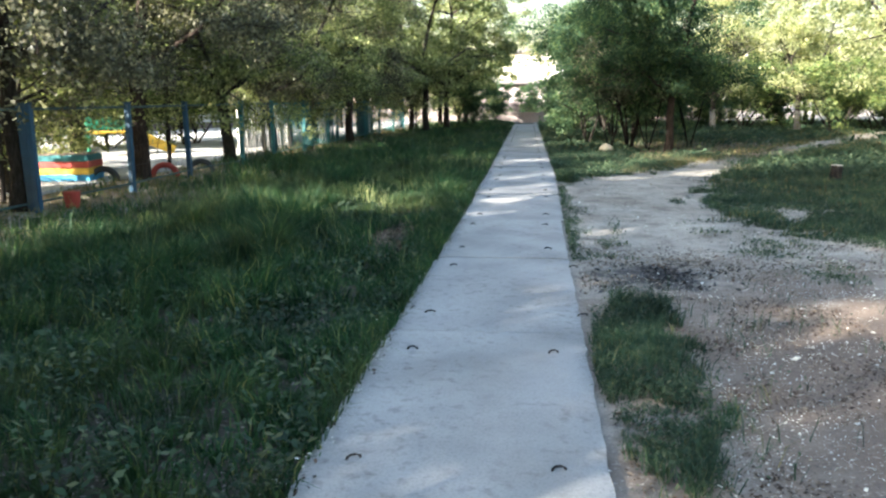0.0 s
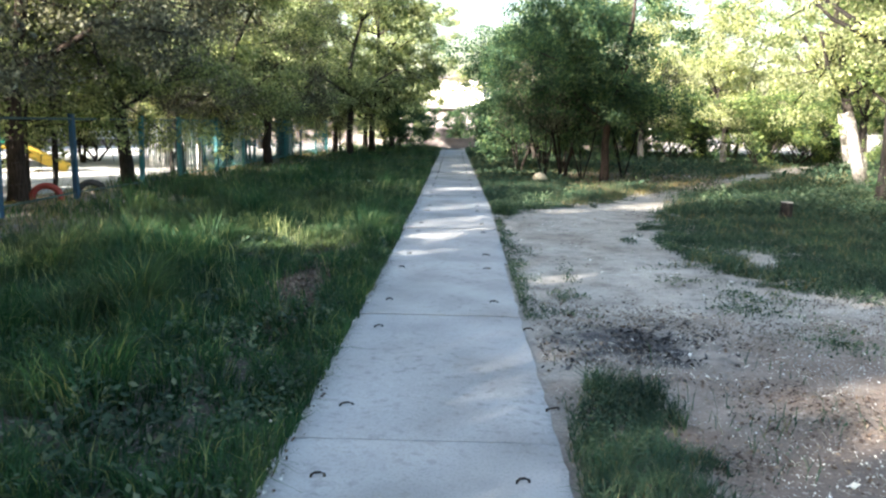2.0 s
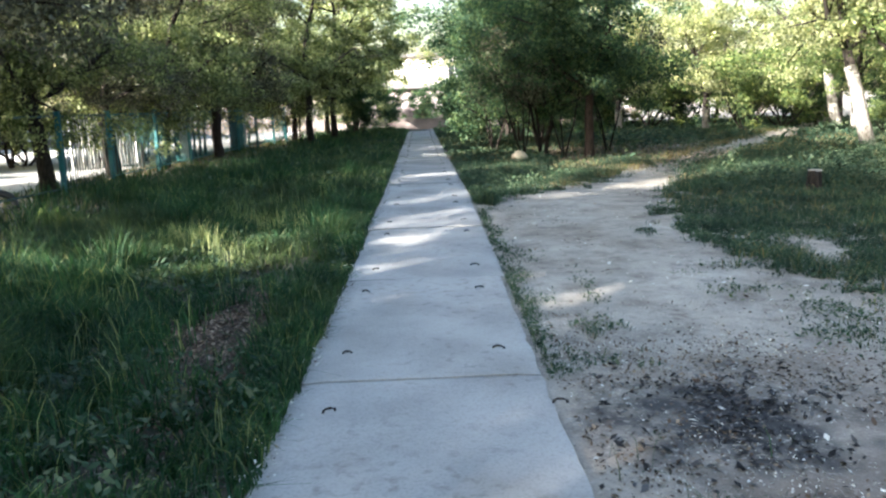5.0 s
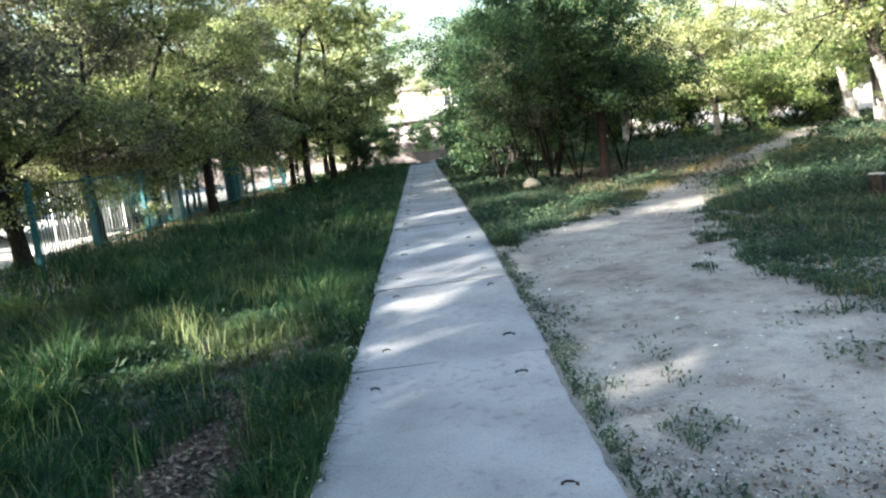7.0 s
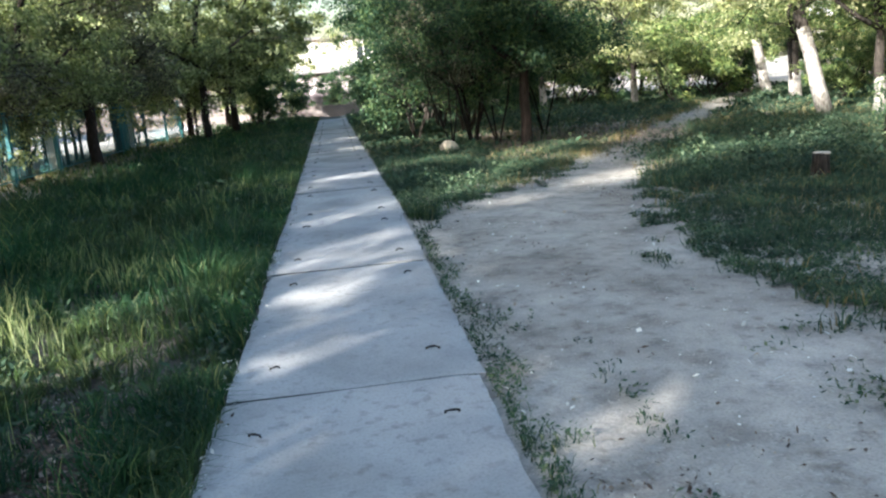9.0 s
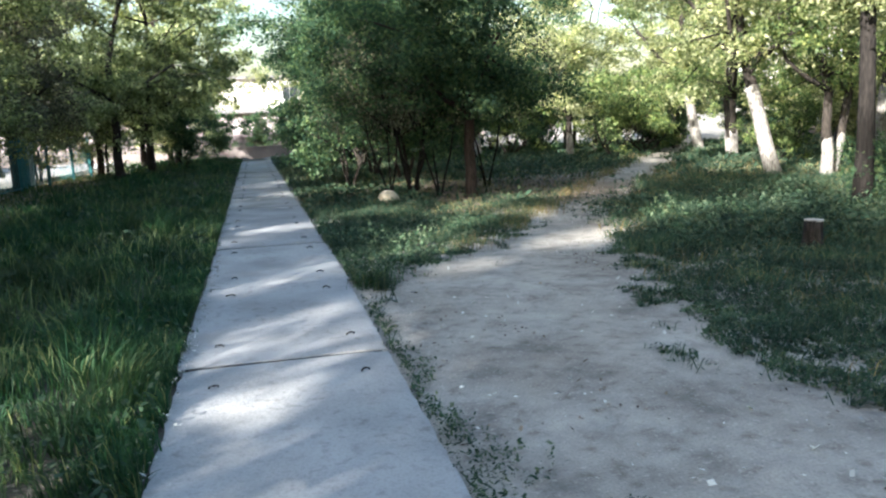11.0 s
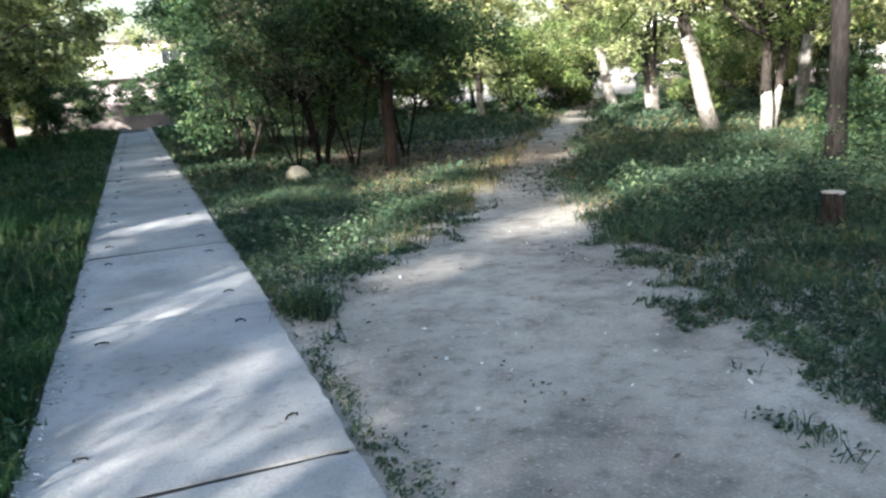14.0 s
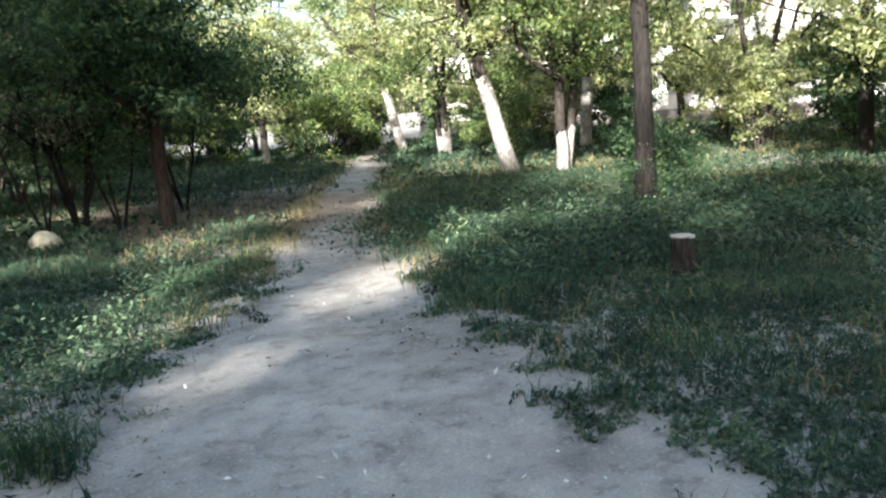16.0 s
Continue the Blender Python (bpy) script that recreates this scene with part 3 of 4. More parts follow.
for x, y, turn, size, src in ((-7.5, 60.0, 10, 1.0, far_a), (-1.5, 63.0, 120, 0.85, far_b), (4.5, 60.0, 220, 1.0, far_a), (9.0, 55.0, 60, 1.0, far_b), (-12.0, 54.0, 60, 1.0, far_b)):
    again(src, x, y, turn, size)
low = tree(spot(-8.9, 2.3), 4.4, 1.7, 1.5, 0.06, 3800, 0.1, LEAF_OLIVE, BARK, "small olive-leaved tree with drooping twigs behind the fence, two copies unseen for shade", stems=2, seed=51, droop=0.8, group="small trees behind the fence")
# The first two stand out of view, added to block sun on path and posts.
for x, y, turn, size in ((-9.2, -11.7, 170, 1.3), (-8.9, -1.9, 100, 1.1), (-8.3, 1.1, 20, 1.0), (-9.4, 3.4, 220, 1.05), (-8.3, 5.9, 200, 0.9), (-8.2, 15.0, 140, 0.95), (-7.9, 18.6, 330, 1.0), (-8.5, 7.2, 60, 0.95), (-8.3, 13.2, 250, 1.0), (-8.1, 16.6, 20, 0.95), (-8.1, 20.4, 130, 1.05), (-8.0, 24.6, 210, 1.0), (-6.2, 28.2, 100, 1.1)):
    again(low, x, y, turn, size)

shade = tree(spot(-10.4, 4.6), 4.8, 1.9, 1.5, 0.07, 7000, 0.105, LEAF_BROWN_SHADED, BARK, "small tree hanging low behind the fence, brownish leaves toned down for shade", stems=2, seed=52, droop=0.8, group="small trees behind the fence")
for x, y, turn, size in ((-11.3, 6.6, 80, 1.15), (-13.4, 5.8, 260, 1.1)):
    again(shade, x, y, turn, size)
for x, y, turn, size in ((-14.2, 14.2, 20, 1.2), (-16.8, 12.0, 110, 1.3), (-18.8, 9.4, 200, 1.3), (-12.6, 17.2, 290, 1.1), (-15.6, 18.2, 70, 1.4), (-10.6, 19.6, 150, 1.1)):
    again(copse, x, y, turn, size)


# ---- fence, gate and playground ----
FENCE_X = -7.0


fence = thing("fence", pose(0, 0, -0.02), "long fence of blue and teal painted steel posts and bars", "fence")
bar_data = {}


def fence_post(x, y, mat, height=1.56, half=0.045):
    p = part("post", boxed(-half, half, -half, half, -0.25, height, 0.006), mat, fence, "blue-painted square post" if mat == BLUE else "teal-painted square post")
    p.matrix_basis = pose(x, y, 0, random.uniform(-1, 1), random.uniform(-1, 1), random.uniform(-4, 4))
    part("cap", boxed(-half - 0.008, half + 0.008, -half - 0.008, half + 0.008, height, height + 0.02, 0.004), mat, p)


def fence_bay(y0, y1, x0, x1, mat, bars=True, step=0.13):
    """Two rails and thin upright bars, or slack wires, between two posts."""
    length = math.hypot(y1 - y0, x1 - x0)
    m = pose(x0, y0, 0, 0, 0, math.degrees(math.atan2(y1 - y0, x1 - x0)))
    a, b = 0.062, length - 0.047
    made = [part("top_rail", boxed(a, b, -0.018, 0.018, 1.47, 1.51, 0.005), mat, fence), part("bottom_rail", boxed(a, b, -0.015, 0.015, 0.12, 0.15, 0.005), mat, fence)]
    for ob in made:
        ob.matrix_basis = m
    if bars:
        n = int((b - a) / step)
        for k in range(1, n):
            if mat.name not in bar_data:
                ob = part("bar", tube(bmesh.new(), [(0, 0, 0.14), (0, 0, 1.48)], [0.009, 0.009], 6), mat, fence)
                bar_data[mat.name] = ob.data
            else:
                ob = new("bar", bar_data[mat.name])
                ob.parent = fence
            ob.matrix_basis = m @ pose(a + (b - a) * k / n, 0, 0)
    else:
        for z in (0.45, 0.8, 1.15):
            part("wire", tube(bmesh.new(), [(a, 0, z), (length / 2, 0.004, z - 0.015), (b, 0, z)], [0.003] * 3, 4), STEEL, fence).matrix_basis = m


posts = [(FENCE_X, 0.2), (-6.95, 2.85), (-7.15, 5.55), (-7.0, 8.1), (-7.2, 10.8), (-7.15, 13.5), (-7.2, 16.3), (-7.2, 19.1), (-7.2, 21.9), (-7.2, 24.7), (-7.1, 27.4), (-7.1, 30.1)]
for i, (x, y) in enumerate(posts):
    fence_post(x, y, BLUE if i < 3 else TEAL, half=0.06 if i == 0 else 0.045)
fence_post(-6.82, 0.05, BLUE)
for i, ((xa, ya), (xb, yb)) in enumerate(zip(posts, posts[1:])):
    fence_bay(ya, yb, xa, xb, RAIL if i < 4 else TEAL, bars=i >= 3)
fence_bay(-2.5, 0.14, -7.0, FENCE_X, RAIL, bars=False)


def open_gate():
    g = thing("gate", pose(-9.0, 12.7, 0.012, 0, 0, 57), "white-painted steel gate leaf standing open into the playground", "gate")
    part("bottom_rail", boxed(0.04, 1.86, -0.02, 0.02, 0.14, 0.18, 0.004), WHITE, g)
    part("top_rail", boxed(0.04, 1.86, -0.02, 0.02, 1.32, 1.36, 0.004), WHITE, g)
    for px in (0.02, 1.88):
        part("stile", boxed(px - 0.02, px + 0.02, -0.022, 0.022, 0.0, 1.4, 0.004), WHITE, g)
    for k in range(1, 19):
        px, top = 0.03 + 1.84 * k / 19, 1.4 + 0.12 * math.sin(math.pi * k / 19)
        part("bar", boxed(px - 0.03, px + 0.03, -0.034, -0.023, 0.1, top, 0.004), WHITE, g)


open_gate()

yard = bmesh.new()
box(yard, -46, -8.35, 2.0, 60, -0.12, 0.012, 0.02)
tagged(part("playground_pavement", yard, PAVE), "sunlit pale concrete yard of the playground", "pavement", kind="structure")


def brick_pillar(x, y, mat, w, h, label):
    p = thing("pillar", pose(x, y, -0.03), label, "pillar")
    part("shaft", boxed(-w, w, -w, w, -0.1, h, 0.015), mat, p)
    part("cap", boxed(-w - 0.03, w + 0.03, -w - 0.03, w + 0.03, h, h + 0.05, 0.01), mat, p)


brick_pillar(-7.7, 17.4, WHITE, 0.13, 1.35, "white-painted square masonry pillar beside the fence")
brick_pillar(-7.6, 23.6, TEAL, 0.12, 1.5, "teal-painted square pillar beside the fence")
brick_pillar(-7.7, 24.4, WHITE, 0.14, 1.45, "white-painted square masonry pillar beside the fence")


def half_tyre(x, y, turn, mat, label, r=0.3):
    t = thing("tyre", pose(x, y, -0.02, 0, 0, turn), label, "tyre", "half-buried tyres")
    bm = bmesh.new()
    n, prof = 22, [(0.19, -0.07), (0.27, -0.085), (0.3, -0.06), (0.305, 0.0), (0.3, 0.06), (0.27, 0.085), (0.19, 0.07), (0.2, 0.0)]
    rings = []
    for k in range(n + 1):
        a = -0.15 + (math.pi + 0.3) * k / n
        rings.append([bm.verts.new((math.cos(a) * q * r / 0.3, w, math.sin(a) * q * r / 0.3)) for q, w in prof])
    for r0, r1 in zip(rings, rings[1:]):
        for j in range(len(prof)):
            bm.faces.new((r0[j], r1[j], r1[(j + 1) % len(prof)], r0[(j + 1) % len(prof)]))
    bm.faces.new(rings[0])
    bm.faces.new(rings[-1][::-1])
    bmesh.ops.recalc_face_normals(bm, faces=bm.faces)
    part("tread", bm, mat, t, smooth=True)
    return t


half_tyre(-8.5, 4.5, 20, RUBBER, "half-buried old grey tyre edging the playground")
half_tyre(-7.7, 5.5, 25, RED, "half-buried tyre painted dull red")
half_tyre(-7.35, 6.5, 25, RUBBER, "half-buried old black tyre edging the playground")


def painted_box():
    b = thing("planter_box", pose(-9.2, 4.4, 0.012, 0, 0, 12), "wooden box painted in blue, yellow, red and turquoise bands", "planter")
    for k, (mat, z) in enumerate(((SKYBLUE, 0.0), (YELLOW, 0.13), (RED, 0.26), (TEAL, 0.39))):
        part("plank", boxed(-0.55, 0.55, -0.4, 0.4, z, z + 0.125, 0.01), mat, b, ("light blue", "yellow", "red", "turquoise")[k] + " painted plank band")
    part("soil", boxed(-0.5, 0.5, -0.35, 0.35, 0.5, 0.53, 0.01), SOIL, b)
    sprigs = np.column_stack([rng.uniform(-0.45, 0.45, 60), rng.uniform(-0.3, 0.3, 60), rng.uniform(0.6, 0.95, 60)])
    c = new("greenery", leaf_cloud("greenery", sprigs, 900, 0.08, 0.08, LEAF_SUNLIT, 5))
    c.parent = b


painted_box()


def bucket():
    b = thing("bucket", pose(-6.75, 0.75, float(ground_z(-6.75, 0.75))), "small red plastic bucket on the ground by the fence", "bucket")
    bm = tube(bmesh.new(), [(0, 0, 0), (0, 0, 0.005), (0, 0, 0.24), (0, 0, 0.26), (0, 0, 0.255), (0, 0, 0.03)], [0.1, 0.105, 0.125, 0.132, 0.118, 0.098], 16)
    part("body", bm, RED, b, smooth=True)
    part("handle", tube(bmesh.new(), [(math.cos(a) * 0.13, math.sin(a) * 0.13, 0.25 - 0.02 * math.sin(a)) for a in np.linspace(0, math.pi, 9)], [0.004] * 9, 5), STEEL, b)


bucket()


def toy_bus():
    b = thing("play_bus", pose(-11.6, 4.6, 0.012, 0, 0, 8), "wooden play bus painted white, yellow and blue", "play house")
    part("body", boxed(-1.0, 1.0, -0.6, 0.6, 0.55, 1.35, 0.06), WHITE, b)
    part("lower_band", boxed(-1.02, 1.02, -0.62, 0.62, 0.3, 0.55, 0.03), YELLOW, b, "yellow painted band")
    part("skirt", boxed(-1.0, 1.0, -0.6, 0.6, 0.0, 0.3, 0.03), SKYBLUE, b, "blue painted skirt")
    for k in range(3):
        part("window", boxed(-0.85 + k * 0.62, -0.35 + k * 0.62, -0.615, -0.6, 0.8, 1.2, 0.004), GLASS, b, "dark window opening")


toy_bus()


def climbing_frame(x, y, mat, mat2, label):
    c = thing("climbing_frame", pose(x, y, 0.012, 0, 0, 30), label, "climbing frame")
    for px, py in ((-0.6, -0.5), (0.6, -0.5), (-0.6, 0.5), (0.6, 0.5)):
        part("post", tube(bmesh.new(), [(px, py, 0), (px, py, 1.5)], [0.035, 0.035], 8), mat, c)
    part("platform", boxed(-0.66, 0.66, -0.56, 0.56, 0.62, 0.68, 0.01), mat2, c)
    part("side_board", boxed(-0.6, 0.6, -0.54, -0.5, 0.75, 1.15, 0.01), mat, c)
    part("slide", tube(bmesh.new(), [(0.6, 0, 0.7), (1.2, 0, 0.35), (1.8, 0, 0.08)], [0.2, 0.2, 0.2], 4), mat2, c)


climbing_frame(-12.5, 11.5, GREEN, YELLOW, "green and yellow painted climbing frame in the yard")
climbing_frame(-15.5, 8.5, GREEN, SKYBLUE, "green and blue painted climbing frame in the yard")


# ---- buildings ----
def house(x, y, w, d, storeys, turn, mat, label, floor_h=2.9, plinth=0.7, step=3.0, balconies=False):
    """A block with plinth, storeys of windows with frames and sills on its front, and a roof slab."""
    h = thing("house" if storeys < 3 else "apartment_building", pose(x, y, -0.05, 0, 0, turn), label, "building")
    top = plinth + storeys * floor_h
    part("plinth", boxed(-w / 2 - 0.05, w / 2 + 0.05, -0.05, d, -0.3, plinth, 0.02), PLINTH, h, "dark plinth")
    part("wall", boxed(-w / 2, w / 2, 0, d, plinth, top), mat, h)
    part("roof", boxed(-w / 2 - 0.45, w / 2 + 0.45, -0.5, d + 0.4, top, top + 0.25, 0.03), ROOF, h, "grey roof slab")
    n = int(w / step)
    for s in range(storeys):
        for k in range(n):
            cx, z = -w / 2 + (k + 0.5) * w / n, plinth + s * floor_h + 0.9
            win = part("window", boxed(cx - 0.7, cx + 0.7, -0.012, 0.05, z, z + 1.45), GLASS, h, "dark window pane")
            fr = bmesh.new()
            for a in ((cx - 0.76, cx - 0.69, z - 0.06, z + 1.51), (cx + 0.69, cx + 0.76, z - 0.06, z + 1.51), (cx - 0.03, cx + 0.03, z, z + 1.45)):
                box(fr, a[0], a[1], -0.06, 0.02, a[2], a[3])
            for za in (z - 0.065, z + 1.445):
                box(fr, cx - 0.69, cx + 0.69, -0.058, 0.02, za, za + 0.07)
            part("window_frame", fr, WHITE, win)
            part("window_sill", boxed(cx - 0.8, cx + 0.8, -0.14, -0.0, z - 0.12, z - 0.07, 0.005), WHITE, win)
            if balconies and k % 2 == 0 and s:
                bal = part("balcony", boxed(cx - 1.2, cx + 1.2, -1.1, -0.03, z - 1.0, z - 0.85, 0.01), PLASTER, h)
                part("parapet", boxed(cx - 1.2, cx + 1.2, -1.1, -1.04, z - 0.85, z + 0.1, 0.01), WHITE, bal)
    return h


house(-3.0, 50.0, 28.0, 7.0, 1, 0, PEELING, "long low pinkish outbuilding with a dark flat roof", floor_h=1.95, plinth=0.7, step=40.0)
house(-2.0, 74.0, 46.0, 11.0, 2, 0, PLASTER, "pale two-storey building beyond the outbuilding", plinth=0.5, step=7.0)
house(33.0, 20.0, 44.0, 12.0, 5, -78, PLASTER, "five-storey pale apartment building with balconies behind the trees", balconies=True)
house(-22.0, 26.0, 20.0, 8.0, 1, 62, WHITE, "low white kindergarten pavilion", plinth=0.4)


def kiosk():
    k = thing("kiosk", pose(19.5, 34.0, -0.04, 0, 0, -25), "small kiosk with a bright blue roof among trees", "kiosk")
    part("wall", boxed(-0.9, 0.9, 0, 1.6, -0.1, 1.75, 0.02), PINK, k)
    part("roof", boxed(-1.05, 1.05, -0.2, 1.8, 1.75, 2.0, 0.03), SKYBLUE, k, "bright blue roof")
    part("hatch", boxed(-0.6, 0.6, -0.02, 0.05, 0.8, 1.45, 0.01), GLASS, k)


kiosk()
# a low wall across the far end of the footpath
wall = thing("low_wall", pose(-2.0, 43.5, -0.05), "low dark masonry wall across the end of the footpath", "wall", kind="structure")
part("body", boxed(-14, 14, -0.15, 0.15, -0.2, 0.55, 0.02), PLINTH, wall)
part("coping", boxed(-14, 14, -0.2, 0.2, 0.55, 0.63, 0.02), PLINTH, wall)

# ---- footpath of precast slabs ----
JOINTS = [-14.9, -12.4, -9.9, -7.42, -5.0, -2.5, -0.05] + [2.72 + 2.63 * k for k in range(14)]
footpath = tagged(new("footpath"), "narrow footpath of weathered precast concrete slabs", "footpath", kind="structure")
footpath.location = (0, 0, 0)
loop_mesh = None


def lifting_loop(parent, x, y, z, turn):
    global loop_mesh
    if loop_mesh is None:
        bm = tube(bmesh.new(), [(-0.045, 0, -0.01), (-0.043, 0.004, 0.012), (-0.02, 0.022, 0.022), (0.015, 0.024, 0.022), (0.042, 0.006, 0.013), (0.046, 0, -0.01)], [0.012] * 6, 7)
        bmesh.ops.scale(bm, vec=(0.7, 0.36, 0.55), verts=bm.verts)
        ob = part("lifting_loop", bm, STEEL, parent, "rusty bent steel loop", smooth=True)
        loop_mesh = ob.data
    else:
        ob = tagged(new("lifting_loop", loop_mesh), "rusty bent steel loop")
        ob.parent = parent
    ob.matrix_basis = Matrix.LocRotScale((x, y, z), Euler((0, 0, radians(turn))), (random.uniform(0.8, 1.2), random.uniform(0.6, 1.3), 1))


for y in JOINTS[6:]:
    fill = part("joint_fill", boxed(-0.65, 0.65, -0.012, 0.012, -0.13, -0.01), JOINT_DIRT, footpath, "dark dirt in the joint")
    fill.location = (float(path_x(y)), y, 0)

random.seed(5)
for y0, y1 in zip(JOINTS, JOINTS[1:]):
    w0, shift = (0.675 if y0 < -1 else 0.69 if y0 < 1 else 0.715) + random.uniform(-0.008, 0.008), random.uniform(-0.012, 0.012) - (0.02 if y0 < -1 else 0)
    gap0, gap1 = (0.006 if y0 < -1 else 0.013), (0.006 if y1 < -1 else 0.013)   # the joints of the older slabs are filled with dust
    a, b = y0 + gap0, y1 - gap1
    nx, ny = 10, 24
    bm = bmesh.new()
    grid = []
    for j in range(ny + 1):
        row = []
        for i in range(nx + 1):
            x, y = -w0 + 2 * w0 * i / nx, a + (b - a) * j / ny
            z = 0.004 * (noise.noise((x * 1.3, y * 1.3, 0)))
            if i in (0, nx):
                x += (1 if i == 0 else -1) * (abs(noise.noise((y * 4, x, 3))) * 0.03 + abs(noise.noise((y * 15, x, 8))) * 0.014)
                z -= 0.008
            if j in (0, ny):
                y += (1 if j == 0 else -1) * abs(noise.noise((x * 6, y0, 5))) * 0.012
                z -= 0.004
            row.append(bm.verts.new((x + shift, y - (y0 + y1) / 2, z)))
        grid.append(row)
    for j in range(ny):
        for i in range(nx):
            bm.faces.new((grid[j][i], grid[j][i + 1], grid[j + 1][i + 1], grid[j + 1][i]))
    rim = grid[0][:] + [r[-1] for r in grid[1:]] + grid[-1][-2::-1] + [r[0] for r in grid[-2:0:-1]]
    low = [bm.verts.new((v.co.x, v.co.y, -0.14)) for v in rim]
    for k in range(len(rim)):
        q = (k + 1) % len(rim)
        bm.faces.new((rim[k], low[k], low[q], rim[q]))
    slab = part("slab", bm, CONCRETE, footpath)
    slab.location = (float(path_x((y0 + y1) / 2)), (y0 + y1) / 2, random.uniform(-0.006, 0.006))
    slab.rotation_euler = (radians(random.uniform(-0.15, 0.15)), radians(random.uniform(-0.3, 0.3)), 0.016 if y0 < 5 else 0.026)
    half = (b - a) / 2
    right = 0.68 if y0 == -5.0 else 0.47
    for sx, sy in ((-0.45, -1), (right, -1), (-0.45, 1), (right, 1)):
        lifting_loop(slab, sx + shift + random.uniform(-0.025, 0.025), sy * (half - 0.43) + random.uniform(-0.02, 0.02), 0.004, random.uniform(-30, 30) + (180 if random.random() < 0.5 else 0))


# ---- stump and stone ----
def stump():
    s = thing("tree_stump", pose(5.75, 5.0, float(ground_z(5.75, 5.0))), "sawn tree stump with a pale cut top in the weeds", "stump")
    bm = tube(bmesh.new(), [(0, 0, -0.06), (0.0, 0, 0.06), (0.01, 0, 0.2), (0.015, 0.01, 0.31)], [0.14, 0.115, 0.102, 0.1], 14, 0.07)
    part("trunk", bm, BARK, s, smooth=True)
    part("cut_face", tube(bmesh.new(), [(0.015, 0.01, 0.309), (0.015, 0.01, 0.325)], [0.103, 0.098], 14, 0.05), WOOD, s, "pale sawn cut face")


stump()


def boulder():
    bm = bmesh.new()
    bmesh.ops.create_icosphere(bm, subdivisions=4, radius=0.2)
    for v in bm.verts:
        n = noise.noise(v.co * 5) * 0.22 + noise.noise(v.co * 14) * 0.07
        v.co *= 1 + n
        v.co.z *= 0.78
    ob = part("stone", bm, STONE, None, smooth=True)
    ob.location = (2.13, 12.7, 0.09)
    tagged(ob, "rounded pale yellowish stone lying in the grass", "stone")


boulder()

# ---- grass, weeds and litter ----
TRAIL_L = ((4.5, 0.6), (5.2, 1.35), (6.3, 2.15), (8.2, 3.5), (13.5, 6.6), (20.2, 11.0), (28, 16.0), (40, 24.0))
TRAIL_R = ((-12, 5.2), (-5, 4.6), (-2.2, 3.9), (-1.0, 3.1), (0.0, 2.75), (2.5, 2.78), (3.5, 2.9), (4.3, 3.2), (5.8, 3.75), (10.0, 5.75), (18.7, 11.3), (28, 17.2), (40, 25.5))


def trail_left(y):
    return np.interp(y, [p[0] for p in TRAIL_L], [p[1] for p in TRAIL_L]) + 0.35 * (patchy(y, y * 0 + 3, 0.8) - 0.5)


def trail_right(y):
    return np.interp(y, [p[0] for p in TRAIL_R], [p[1] for p in TRAIL_R]) + 0.6 * (patchy(y, y * 0 + 9, 1.1) - 0.5)


def scatter(x0, x1, y0, y1, per_m2, keep, soft=0.9):
    """Random places in a rectangle with feathered borders, thinned out by keep(x, y)."""
    n = int((x1 - x0 + 2 * soft) * (y1 - y0 + 2 * soft) * per_m2)
    x, y = rng.uniform(x0 - soft, x1 + soft, n), rng.uniform(y0 - soft, y1 + soft, n)
    ramp_of = lambda d: np.clip(d / (2 * soft) + 0.5, 0, 1)
    fade = ramp_of(x - x0) * ramp_of(x1 - x) * ramp_of(y - y0) * ramp_of(y1 - y)
    ok = keep(x, y) * fade > rng.random(n)
    return x[ok], y[ok]


def tussocks(x, y, cell, pull):
    """Draws places together into uneven tufts; gives the new places and the way outwards from each tuft."""
    first = rng.random(len(x)) < 0.5
    nx, ny = np.array(x, float), np.array(y, float)
    for turn, size, pick in ((0.45, cell, first), (1.15, cell * 1.43, ~first)):
        # each half of the blades gathers on its own turned and warped net, so that no rows show
        c, n = math.cos(turn), math.sin(turn)
        px, py = x[pick], y[pick]
        u, v = c * px + n * py + 1.6 * cell * patchy(px, py, cell * 2.3), c * py - n * px + 1.6 * cell * patchy(px + 9, py, cell * 2.3)
        i, j = np.floor(u / size).astype(int), np.floor(v / size).astype(int)
        du = (i + _TABLE[i % 64, j % 64]) * size - u
        dv = (j + _TABLE[(i + 29) % 64, (j + 13) % 64]) * size - v
        gather = pull * _TABLE[(i + 7) % 64, (j + 41) % 64] ** 0.5
        nx[pick], ny[pick] = px + (c * du - n * dv) * gather, py + (n * du + c * dv) * gather
    return nx, ny, np.arctan2(y - ny, x - nx)


